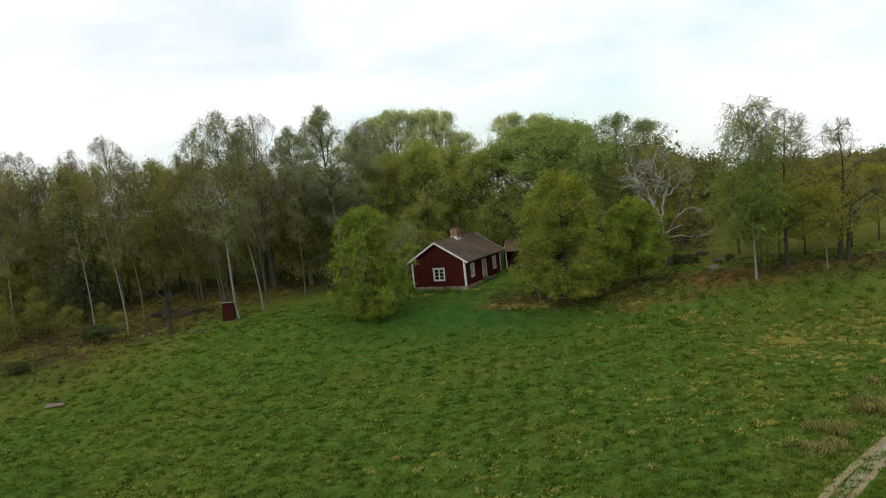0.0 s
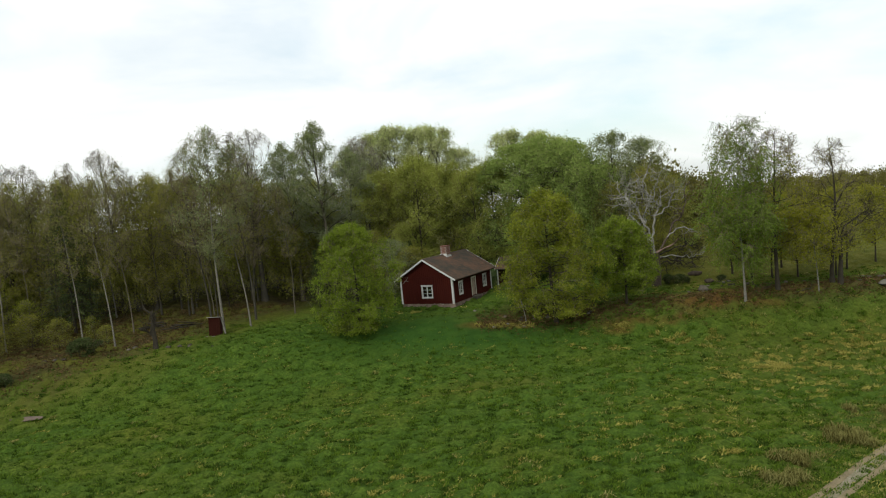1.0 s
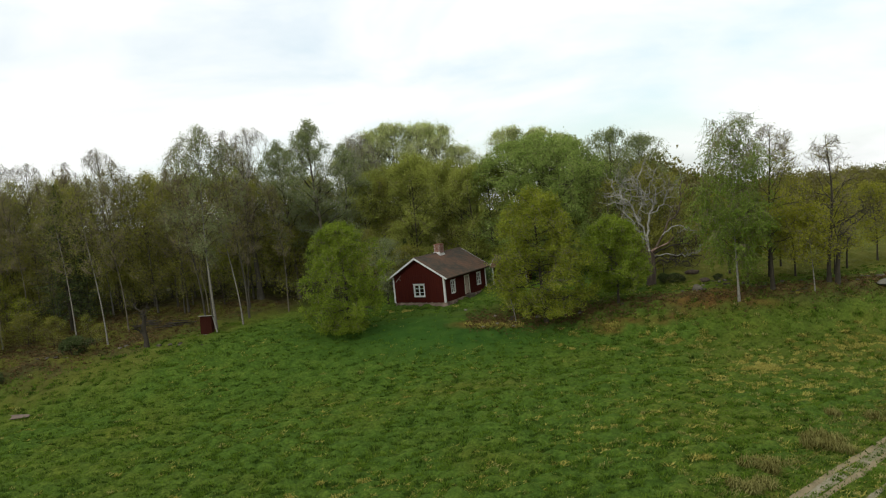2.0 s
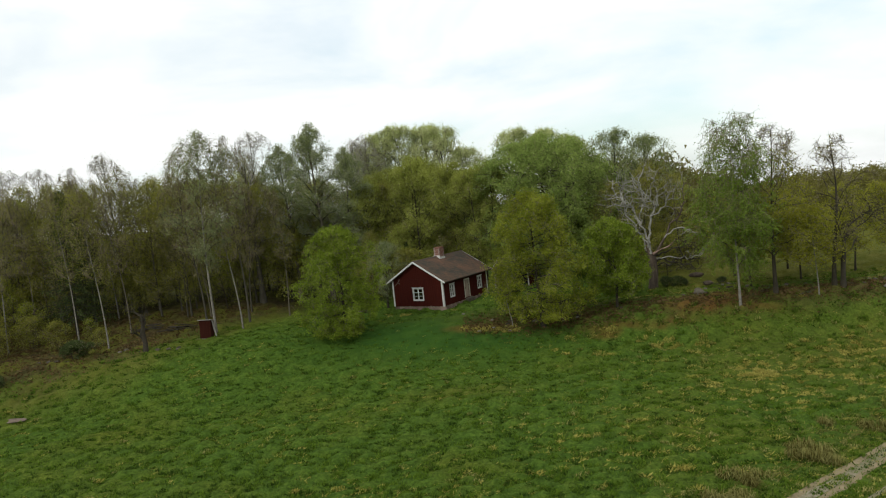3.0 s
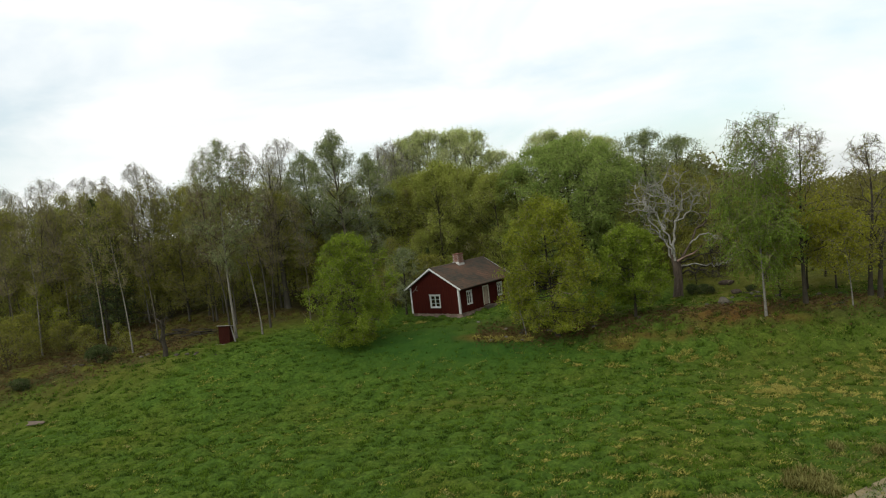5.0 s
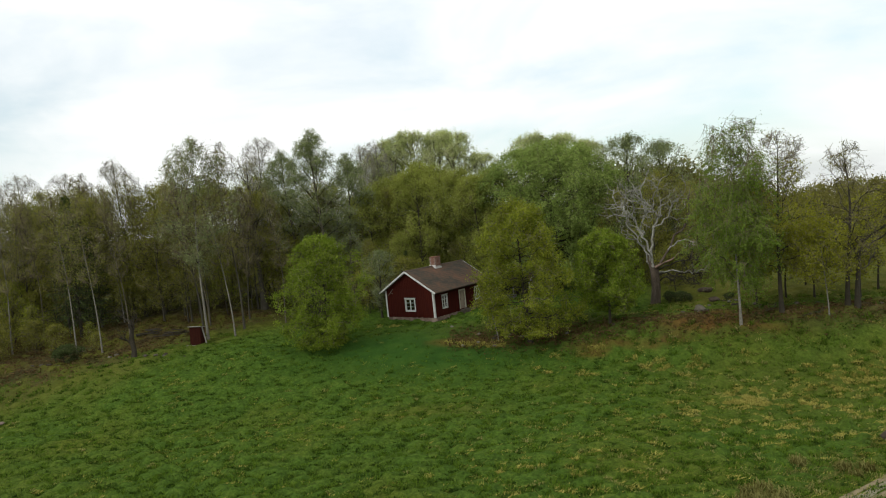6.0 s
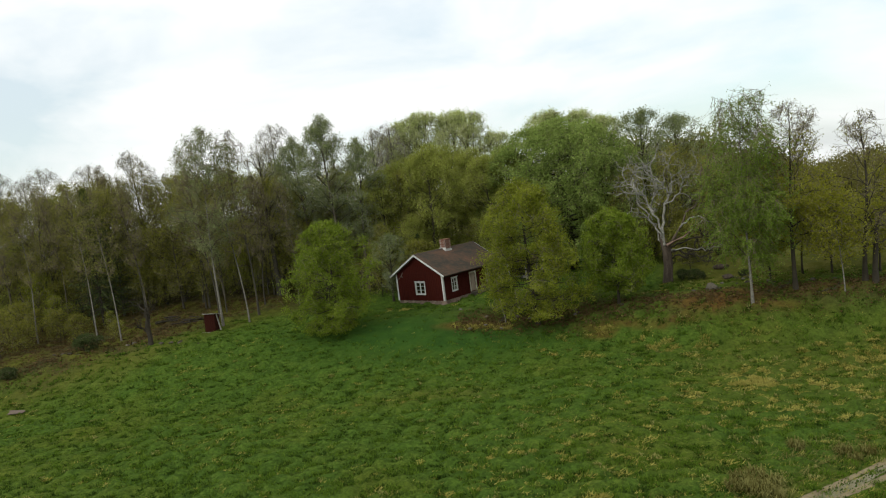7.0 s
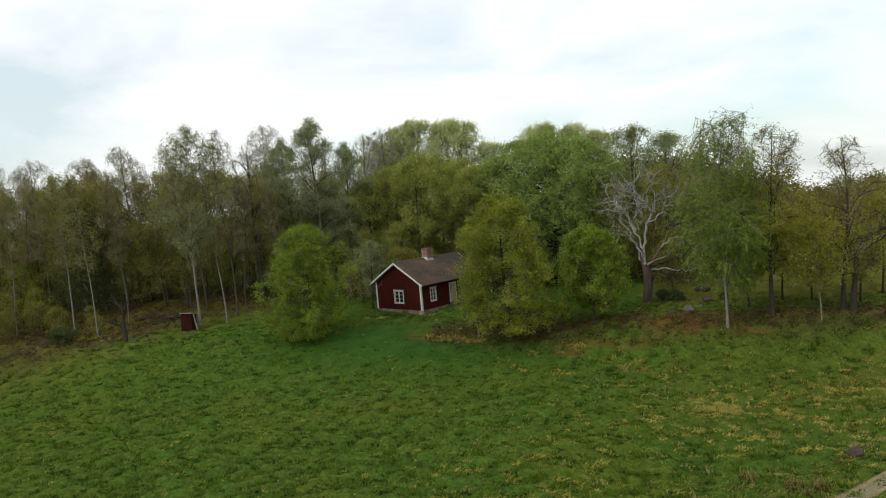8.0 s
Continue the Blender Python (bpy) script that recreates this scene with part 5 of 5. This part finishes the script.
    ob = tagged(new(name), label, "tree")
    ob.matrix_basis = pose(x, y, level(x, y) - 0.05)
    zs = np.linspace(-0.1, tall, 8)
    v, q = tubes(np.c_[0 * zs, 0 * zs, zs][None], (tall * 0.011 * (1.02 - zs / tall))[None], 7)
    part("trunk", mesh_from("trunk", v, [q], M_BARK_DARK, True), M_BARK_DARK, ob)
    n = 190
    z0 = tall * (0.12 + 0.86 * np.sort(rng.uniform(0, 1, n)))
    az = np.arange(n) * 2.399
    r = wide * (1 - z0 / tall) ** 0.85 * rng.uniform(0.7, 1.1, n) + 0.12
    p0 = np.c_[0 * z0, 0 * z0, z0]
    p2 = np.c_[np.cos(az) * r, np.sin(az) * r, z0 - 0.22 * r]
    p1 = (p0 + p2) / 2 - np.array([0, 0, 0.14]) * r[:, None]
    v, q = tubes(curves(p0, p1, p2, 4), np.tile([0.03, 0.022, 0.014, 0.006], (n, 1)) * tall / 12, 3)
    part("branch_work", mesh_from("branch_work", v, [q], M_BARK_DARK), M_BARK_DARK, ob)
    who = np.repeat(np.arange(n), 34)
    t = rng.uniform(0.15, 1.03, len(who))[:, None]
    c = (1 - t) ** 2 * p0[who] + 2 * t * (1 - t) * p1[who] + t * t * p2[who] + rng.normal(0, 0.11, (len(who), 3)) * (0.5 + tall / 20)
    v, q = blades(rng, c, 0.05 + 0.011 * tall, 0.45)
    k = part("needle_mass", mesh_from("needle_mass", v, [q], M_NEEDLE), M_NEEDLE, ob)
    k["kind"] = "stuff"
    return ob


spruce = build_spruce(-36.2, 67.0, 14.6, 4.0, "dark green spruce with drooping boughs in the wood")
for sx, sy, k in ((-36.6, 69.6, 0.86), (-3.0, 73.2, 0.40), (-12.5, 70, 0.42), (-5.9, 71.5, 0.36)):
    put_copy(spruce, sx, sy, sx * 40, k)
juniper = make_tree("juniper_bush", "low spreading dark juniper bush at the wood's edge", -30.2, 56.6, M_BARK_DARK, M_TWIG, M_NEEDLE, seed=66, tall=1.5, base=0.1, wide=1.5,
                    shape="dome", trunk=0.05, limbs=16, forks=6, twigs=5, per_twig=16, leaf=0.11, spread=0.09, rise=0.4, twig_len=0.4, lobes=0.5, bunch=0.15)
juniper["category"] = "bush"
for jx, jy, jk in ((21.6, 65.7, 0.6), (22.7, 65.0, 0.65), (26.3, 64.8, 0.4), (-33.6, 51.8, 0.7)):
    put_copy(juniper, jx, jy, jx * 70, jk, "low dark juniper bush in rough grass")
put_copy(KINDS["sapling"], -38.3, 63.6, 40, 0.8)


def plant_wood():
    rng = np.random.default_rng(77)
    # pale stems along the wood's edge
    for which, x, y, k, turn in (("stem_birch", -28.7, 59.6, 0.98, 12), ("stem_birch", -17.9, 63.8, 1.02, 25), ("stem_birch", -40.7, 72.5, 1.0, -8), ("stem_aspen", -38.6, 74.0, 1.0, 20),
                                 ("stem_aspen", -36.3, 75.0, 1.0, 5), ("stem_aspen", -29.6, 65.2, 1.0, 30), ("stem_birch", -40.0, 62.0, 0.93, -20), ("stem_aspen", -45.0, 64.5, 0.95, 8),
                                 ("stem_aspen", -22.9, 68.6, 1.0, 60), ("stem_birch", -25.6, 70.0, 1.0, -12), ("stem_aspen", -14.8, 68.5, 0.9, -25), ("stem_birch", -34.0, 71.0, 1.0, 18)):
        put_copy(KINDS[which], x, y, turn, k)
    spots = []

    def clear(x, y, gap):
        return all((x - a) ** 2 + (y - b) ** 2 > gap * gap for a, b in spots)

    def sow(kinds, count, x0, x1, y0, y1, gap, lo, hi, keep=lambda x, y: True):
        made = 0
        for _ in range(count * 30):
            if made >= count:
                break
            x, y = rng.uniform(x0, x1), rng.uniform(y0, y1)
            if keep(x, y) and clear(x, y, gap):
                spots.append((x, y))
                put_copy(KINDS[kinds[int(rng.integers(len(kinds)))]], x, y, rng.uniform(0, 360), rng.uniform(lo, hi))
                made += 1

    inside = lambda x, y: y > float(wood_edge(x)) + 3.0
    sow(["bare_aspen", "bare_birch", "bare_birch"], 17, -62, -9, 66, 79, 2.6, 0.82, 0.98, inside)
    sow(["budding", "budding", "bare_birch", "budding"], 26, -64, -8, 69, 82, 2.4, 0.78, 1.0, inside)
    sow(["budding", "bare_round", "budding", "olive"], 26, -88, -6, 82, 98, 3.0, 0.84, 1.0)
    sow(["thicket", "thicket", "sapling"], 28, -62, -10, 68, 82, 1.8, 0.8, 1.4, inside)
    sow(["thicket", "sapling", "thicket"], 7, -50, -28, 61, 67, 2.6, 0.3, 0.6, inside)
    sow(["sapling", "thicket"], 6, -50, -37, 56, 63, 2.6, 0.5, 0.85, lambda x, y: y > float(wood_edge(x)) + 1.0)
    # unseen trees left of the view, added to shade the meadow's left edge
    sow(["budding", "olive", "budding"], 12, -68, -46, 38, 57, 4.0, 0.85, 1.05)
    sow(["olive", "budding", "olive"], 9, -9, 8, 75.5, 84, 2.6, 0.8, 0.98)
    sow(["thicket", "sapling"], 8, -10, 24, 75, 84, 1.8, 0.8, 1.3)
    sow(["budding", "olive", "budding"], 8, 13, 26, 82, 98, 3.0, 0.72, 0.9)
    sow(["thicket", "sapling"], 6, 17, 28, 74, 84, 2.0, 0.6, 1.0)


plant_wood()
# taller crowns that make the skyline: kind, place, turn and height
for which, x, y, turn, tall in (
    ("pale", 0.8, 91.0, 40, 19.0), ("pale", -10.5, 93.0, 130, 17.4), ("pale", -7.4, 92.0, 70, 18.9), ("pale", 9.6, 95.0, 200, 18.0), ("pale", 14.2, 95.0, 300, 17.6), ("pale", 3.6, 97.0, 10, 16.4), ("pale", 17.2, 95.0, 75, 16.4), ("pale", -1.9, 92.5, 260, 19.5),
    ("olive", -5.5, 82.0, 15, 14.1), ("olive", 2.2, 83.0, 215, 14.2), ("olive", -1.5, 86.0, 115, 15.0), ("olive", 5.0, 80.0, 275, 13.2), ("olive", -7.5, 77.5, 320, 13.0),
    ("bare_round", -46.1, 72.0, 20, 17.3), ("bare_round", -34.7, 74.0, 140, 17.7), ("bare_round", -10.3, 84.0, 310, 18.2), ("bare_round", -8.7, 88.0, 80, 19.0), ("bare_round", -57.0, 78.0, 250, 17.5), ("bare_round", -66.0, 80.0, 10, 17.0),
    ("bare_aspen", -18.0, 66.0, 33, 18.6), ("bare_aspen", -22.5, 66.5, 100, 17.8), ("bare_aspen", -51.5, 71.0, 120, 16.0), ("bare_aspen", -42.0, 74.0, 200, 15.2),
    ("olive", -45.5, 73.0, 40, 13.6), ("budding", -30.4, 73.0, 160, 14.4), ("budding", -27.0, 75.5, 250, 13.4), ("olive", -50.0, 68.0, 80, 11.5), ("budding", -33.0, 79.0, 130, 14.5), ("budding", -24.0, 76.5, 20, 13.4),
    ("budding", -27.5, 72.0, 300, 12.6), ("budding", -19.8, 73.5, 110, 13.0), ("budding", -16.5, 75.5, 250, 11.8), ("budding", -14.2, 79.5, 20, 13.3), ("budding", -17.8, 77.8, 110, 12.6), ("olive", -20.2, 79.0, 210, 12.0),
    ("olive", -13.0, 77.5, 30, 11.1), ("budding", -10.2, 78.5, 160, 11.9), ("grey_oak", 23.4, 80.6, 100, 14.6), ("olive", 26.4, 77.0, 160, 9.3), ("thicket", 9.7, 81.0, 30, 7.2), ("budding", 11.0, 83.0, 135, 10.5),
    ("budding", 21.6, 73.5, 40, 11.0), ("budding", 25.2, 74.0, 200, 10.2), ("budding", 18.2, 72.5, 120, 10.0), ("budding", 23.4, 76.5, 300, 11.6), ("thicket", 22.8, 70.0, 10, 4.4), ("olive", -3.8, 74.4, 320, 7.6), ("budding", -6.8, 72.4, 75, 7.4), ("thicket", -6.5, 70.0, 75, 4.6), ("thicket", -2.6, 72.0, 15, 5.2), ("grey_oak", -4.6, 67.4, 140, 6.6), ("bare_aspen", -37.0, 71.6, 40, 16.8), ("bare_birch", -32.6, 73.0, 70, 16.4), ("bare_birch", -41.5, 70.5, 10, 15.0), ("budding", -52.0, 73.0, 60, 14.6), ("bare_birch", -44.4, 69.5, 230, 15.6), ("budding", -40.5, 76.5, 330, 15.0), ("budding", -48.5, 78.0, 110, 15.2), ("bare_birch", -49.0, 70.5, 280, 15.4)):
    put_copy(KINDS[which], x, y, turn, tall / HEIGHTS[which])
for x, y, turn, k in ((-15.3, 75.0, 80, 0.90), (-9.6, 75.0, 200, 0.86)):
    put_copy(grey_aspen, x, y, turn, k)


def plant_far_wood():
    """The wooded ridge beyond the right-hand meadow, and woods all round."""
    rng = np.random.default_rng(91)
    for row in range(3):
        x = 21.0
        while x < 92:
            y = 88 + 6.5 * row + 0.36 * (x - 20) + rng.uniform(-2.2, 2.2)
            which = ("far_leafy", "far_brown")[int(rng.random() < 0.25 + 0.5 * min(1.0, max(0.0, (x - 28) / 20)))]
            put_copy(KINDS[which], x, y, rng.uniform(0, 360), rng.uniform(0.86, 1.12) + 0.05 * row + 0.7 * max(0.0, min(1.0, (40 - x) / 12)))
            x += rng.uniform(1.9, 2.9)


plant_far_wood()


# ---------------------------------------------------------------- stones
def scatter_stone(name, label, x, y, sx, sy, sz, mat, seed, sink=0.25, turn=0.0):
    rng = np.random.default_rng(seed)
    ob = tagged(new(name, stone_mesh(name, rng, sx, sy, sz, mat)), label, "stone")
    ob.matrix_basis = pose(x, y, level(x, y) + sz * (0.5 - sink), 0, 0, turn)
    return ob


scatter_stone("boulder", "dark rounded boulder in grass by the track", 28.4, 41.6, 0.66, 0.6, 0.66, M_DARKSTONE, 1, 0.2)
scatter_stone("boulder", "large pale flat boulder at the bank's end", 37.6, 57.6, 2.2, 1.5, 0.8, M_PALESTONE, 2, 0.3)


scatter_stone("rock_slab", "flat reddish grey rock slab level with the grass", -29.2, 47.0, 2.6, 0.7, 0.30, M_SLAB, 8, 0.40)
scatter_stone("boulder", "mossy grey boulder on the leafy bank", 23.1, 60.7, 0.9, 0.7, 0.7, M_STONE, 5, 0.25)
scatter_stone("boulder", "low dark boulder in rough pasture", 25.2, 68.8, 1.5, 0.9, 0.6, M_DARKSTONE, 6, 0.25)
scatter_stone("boulder", "low dark boulder in rough pasture", 25.0, 64.4, 0.9, 0.6, 0.5, M_DARKSTONE, 7, 0.25)


def clearance_heaps():
    rng = np.random.default_rng(17)
    for x, y, n, sp, group in ((25.6, 62.2, 8, 1.1, "stones near the birch"), (23.4, 60.4, 7, 0.7, "stones near the birch"), (11.2, 58.9, 8, 2.2, "stones under the lime tree"), (36.0, 59.6, 8, 1.5, "stones by the oak"),
                               (7.0, 58.9, 6, 0.8, "stones under the lime tree"), (-24.0, 57.6, 9, 2.2, "stones at the wood's edge"), (-30.0, 56.0, 6, 2.0, "stones at the wood's edge"), (29.6, 60.8, 6, 2.0, "stones near the birch")):
        for _ in range(n):
            s = rng.uniform(0.16, 0.46)
            ob = scatter_stone("fieldstone", "rough grey fieldstone lying in leaf litter", x + rng.normal(0, sp), y + rng.normal(0, 0.35), s * 1.2, s, s * 0.75, M_STONE, int(rng.integers(9999)), 0.3, rng.uniform(0, 360))
            ob["group"] = group
    for x, y in ((26.0, 63.6), (26.6, 63.9), (24.2, 62.6), (12.6, 58.7), (9.0, 58.8), (4.4, 57.3), (5.6, 57.8), (6.9, 57.2), (3.0, 61.4)):
        scatter_stone("fieldstone", "small whitish stone in the grass", x, y, 0.32, 0.26, 0.2, M_PALESTONE, abs(int(x * 10)), 0.25)


clearance_heaps()


# ---------------------------------------------------------------- grass and litter
def blades_on(rng, x, y, length, width, spread, mat, name, label, upright=0.75):
    """Upright grass blades: one slim triangle each, rooted on the ground."""
    n = len(x)
    root = np.c_[x, y, height(x, y) - 0.02]
    az = rng.uniform(0, 6.28, n)
    ln = length * rng.uniform(0.5, 1.3, n)
    tip = root + np.c_[np.cos(az) * spread * ln, np.sin(az) * spread * ln, ln * upright + 0.06]
    side = np.c_[-np.sin(az + 0.7), np.cos(az + 0.7), np.zeros(n)] * (width * rng.uniform(0.6, 1.3, n))[:, None]
    v = np.stack([root - side, root + side, tip], 1).reshape(-1, 3)
    ob = new(name, mesh_from(name, v, [np.arange(3 * n).reshape(n, 3)], mat))
    return tagged(ob, label, "grass", kind="stuff")


def on_track(x, y):
    """True on the bare ruts; grass grows between and beside them."""
    s = np.arange(0, 95, 0.5)
    tx, ty = track_line(s)
    best, off = np.full(len(x), 99.0), np.zeros(len(x))
    dx, dy = np.gradient(tx), np.gradient(ty)
    for a, b, c, d in zip(tx, ty, dx, dy):
        far = np.hypot(x - a, y - b)
        side = ((x - a) * d - (y - b) * c) / math.hypot(c, d)
        near = far < best
        best, off = np.where(near, far, best), np.where(near, side, off)
    return (best < 6) & (((off > 0.06) & (off < 0.36)) | ((off > 0.78) & (off < 1.08)) | ((off > 2.04) & (off < 2.22)))


def meadow_spots(rng, n):
    """Spots on the meadow, denser towards the viewer's side of it."""
    y = 17 + 48 * rng.uniform(0, 1, n) ** 1.25
    x = rng.uniform(-0.95, 1.0, n) * (12 + 0.62 * y) + 6
    ok = (y < wood_edge(x) + 0.5 + 6.0 * rng.uniform(0, 1, n) ** 2) & ~on_track(x, y)
    # fewer blades over the painted emerald cast
    green_cast = np.exp(-(((x - 1.0) / 10.0) ** 2 + ((y - 57.4) / 4.4) ** 2) ** 1.5)
    ok &= rng.uniform(0, 1, n) > 0.85 * green_cast
    return x[ok], y[ok]


def tussocks(rng, cx, cy, lo, hi, count, length, mat, name, label, arch=0.55):
    """Round tussocks: blades that rise from a tight foot and arch outwards, each of two slim faces."""
    n = len(cx) * count
    size = np.repeat(rng.uniform(lo, hi, len(cx)), count)
    az, f = rng.uniform(0, 6.28, n), rng.uniform(0.1, 1.0, n)
    out = np.c_[np.cos(az), np.sin(az)]
    turn = az + rng.normal(0, 0.8, n)
    bent = np.c_[np.cos(turn), np.sin(turn)]
    foot = np.c_[np.repeat(cx, count), np.repeat(cy, count)] + out * (size * 0.7 * rng.uniform(0, 1, n) ** 0.6)[:, None]
    mid, end = foot + bent * (size * 0.28 * f)[:, None], foot + bent * (size * (0.35 + 0.4 * f))[:, None]
    z = height(foot[:, 0], foot[:, 1])
    top = length * size * rng.uniform(0.5, 1.25, n) * (1.1 - 0.4 * f)
    side = np.c_[-bent[:, 1], bent[:, 0]] * (0.035 * size + 0.007)[:, None]
    v = np.stack([np.c_[foot - side, z - 0.03], np.c_[foot + side, z - 0.03], np.c_[mid + side * 0.8, z + top], np.c_[mid - side * 0.8, z + top], np.c_[end, z + top * arch]], 1).reshape(-1, 3)
    i = np.arange(n)[:, None] * 5
    ob = new(name, mesh_from(name, v, [i + np.array([[0, 1, 2, 3]]), i + np.array([[3, 2, 4]])], mat))
    return tagged(ob, label, "grass", kind="stuff")


def build_grass():
    rng = np.random.default_rng(101)
    # green tufts
    cx, cy = meadow_spots(rng, 29000)
    k = 7
    x = np.repeat(cx, k) + rng.normal(0, 0.11, len(cx) * k)
    y = np.repeat(cy, k) + rng.normal(0, 0.11, len(cx) * k)
    blades_on(rng, x, y, 0.10, 0.036, 1.1, M_GRASS, "meadow_grass", "short green meadow grass in dense tufts")
    # straw flecks, thicker in loose drifts
    cx, cy = meadow_spots(rng, 30000)
    drift = np.sin(cx * 0.31 + 1) * np.sin(cy * 0.27 + 0.4 * np.sin(cx * 0.2)) + 0.5 * np.sin(cx * 0.9 + cy * 0.7) + 0.55 * np.clip((cx - 8) / 10, 0, 1) - 0.5 * np.clip((-cx - 8) / 14, 0, 1)
    keep = drift + rng.normal(0, 0.9, len(cx)) > 1.05
    cx, cy = cx[keep], cy[keep]
    k = 9
    x = np.repeat(cx, k) + rng.normal(0, 0.13, len(cx) * k)
    y = np.repeat(cy, k) + rng.normal(0, 0.09, len(cx) * k)
    blades_on(rng, x, y, 0.16, 0.024, 1.3, M_STRAW, "straw_grass", "pale dry straw flecks left from last year", 0.22)
    # bigger straw clumps that stand out of the sward, and dark blades for shaded hollows
    cx, cy = meadow_spots(rng, 2600)
    drift = np.sin(cx * 0.23 + 2) * np.sin(cy * 0.31 + 0.5) + 0.6 * np.clip((cx - 10) / 10, -0.6, 1)
    drift = drift + 1.3 * np.exp(-(((cx - 25) / 8) ** 2 + ((cy - 46.5) / 5.5) ** 2))
    keep = drift + rng.normal(0, 0.5, len(cx)) > 0.95
    cx, cy = cx[keep], cy[keep]
    k = 46
    size = np.repeat(rng.uniform(0.10, 0.34, len(cx)), k)
    x, y = np.repeat(cx, k) + rng.normal(0, 1, len(cx) * k) * size, np.repeat(cy, k) + rng.normal(0, 1, len(cx) * k) * size * 0.6
    blades_on(rng, x, y, 0.22, 0.036, 1.3, M_STRAW, "straw_clumps", "pale matted clumps of old straw in the meadow", 0.28)
    # small flat dark clumps paint the shaded hollows of the sward
    cx, cy = meadow_spots(rng, 12500)
    k = 9
    size = np.repeat(rng.uniform(0.05, 0.15, len(cx)), k)
    x, y = np.repeat(cx, k) + rng.normal(0, 1, len(cx) * k) * size * 1.5, np.repeat(cy, k) + rng.normal(0, 1, len(cx) * k) * size * 0.6
    blades_on(rng, x, y, 0.10, 0.05, 0.8, M_HOLLOW_SHADE, "tussock_grass", "dark green blades standing in for shaded hollows over the meadow")
    # round tussocks, green ones over most of the field and bleached ones on its rougher side
    cx, cy = meadow_spots(rng, 5200)
    w = 0.42 + 0.3 * np.sin(cx * 0.21 + 0.6) * np.sin(cy * 0.26 + 1.1) + 0.25 * np.clip((cx - 4) / 14, -1, 1)
    keep = rng.uniform(0, 1, len(cx)) < w
    tussocks(rng, cx[keep], cy[keep], 0.16, 0.40, 26, 0.45, M_GRASS, "grass_tussocks", "rounded green tussocks of coarse meadow grass")
    loose = meadow_spots(rng, 2300)
    ok = rng.uniform(0, 1, len(loose[0])) < 0.26 + 0.6 * np.clip((loose[0] - 8) / 14, -0.3, 1)
    tussocks(rng, loose[0][ok], loose[1][ok], 0.16, 0.40, 36, 0.42, M_TUFT, "mixed_tussocks", "shaggy tussocks of green and straw-coloured grass", 0.3)
    spots = []
    for px, py, n, sx, sy in ((19.6, 54.2, 26, 2.0, 0.5), (23.4, 48.2, 64, 1.1, 0.5), (25.3, 49.9, 22, 1.5, 0.5), (29.5, 51.5, 44, 2.2, 1.1), (33.0, 51.6, 50, 2.0, 1.5), (22.4, 41.8, 12, 1.6, 1.6),
                              (24.4, 45.5, 18, 2.0, 1.2), (28.6, 47.4, 36, 2.0, 1.3), (5.6, 57.5, 34, 1.5, 0.35), (-2.4, 63.0, 5, 0.9, 0.2), (14.5, 56.3, 16, 0.8, 0.25), (8.6, 36.4, 9, 1.7, 0.6), (-3.0, 31.0, 7, 1.8, 0.6), (17.6, 43.0, 6, 2.4, 1.4)):
        spots.append((rng.normal(px, sx, n), rng.normal(py, sy, n)))
    cx, cy = np.concatenate([a for a, b in spots]), np.concatenate([b for a, b in spots])
    ok = ~on_track(cx, cy)
    tussocks(rng, cx[ok], cy[ok], 0.18, 0.46, 44, 0.36, M_STRAW, "straw_tussocks", "bleached tan tussocks of last year's grass", 0.2)
    # tall reddish stalks by the track, and brown patches
    spots = []
    for px, py, n, sp in ((20.3, 33.1, 60, 0.42), (14.6, 28.6, 22, 0.45), (23.2, 48.6, 14, 1.0), (21.6, 49.6, 10, 1.3), (24.6, 38.6, 16, 0.8), (22.4, 36.8, 16, 0.8), (16.6, 31.2, 14, 0.5), (26.8, 41.0, 16, 0.9)):
        spots.append(np.c_[rng.normal(px, sp, n * 8), rng.normal(py, sp * 0.7, n * 8)])
    s = rng.uniform(0, 1, 900)
    spots.append(np.c_[np.interp(s, [0, 0.45, 0.75, 1], [13.2, 20.6, 24.9, 31.0]) + rng.normal(0, 0.3, 900), np.interp(s, [0, 0.45, 0.75, 1], [27.4, 33.3, 38.1, 44.4]) + rng.normal(0, 0.25, 900)])
    p = np.concatenate(spots)
    blades_on(rng, p[:, 0], p[:, 1], 0.34, 0.024, 1.0, M_BRACKEN, "dry_stalks", "reddish brown dry stalks and dead weeds", 0.4)
    cx, cy = np.r_[rng.normal(20.2, 0.5, 15), rng.normal(16.2, 0.5, 6), rng.normal(14.4, 0.5, 6), rng.normal(24.0, 0.8, 5)], np.r_[rng.normal(33.4, 0.42, 15), rng.normal(30.4, 0.35, 6), rng.normal(28.4, 0.35, 6), rng.normal(37.4, 0.5, 5)]
    tussocks(rng, cx, cy, 0.3, 0.6, 70, 0.7, M_BRACKEN, "weed_clumps", "shaggy clumps of tan dead weeds by the track")
    # leaf litter flakes in the wood and under the trees
    n = 26000
    x, y = rng.uniform(-46, -8, n), rng.uniform(48, 72, n)
    ok = y > wood_edge(x) - 0.4 + rng.uniform(0, 5, n)
    x, y = x[ok], y[ok]
    m = 9000
    x2, y2 = rng.uniform(3, 42, m), 58.6 + rng.normal(0, 1.1, m)
    x, y = np.r_[x, x2], np.r_[y, y2]
    c = np.c_[x, y, height(x, y) + 0.05 + rng.uniform(0, 0.08, len(x))]
    v, q = blades(rng, c, 0.17, 0.7, 0.7)
    tagged(new("leaf_litter", mesh_from("leaf_litter", v, [q], M_LITTER)), "brown fallen leaves strewn under trees", "leaf litter", kind="stuff")


build_grass()
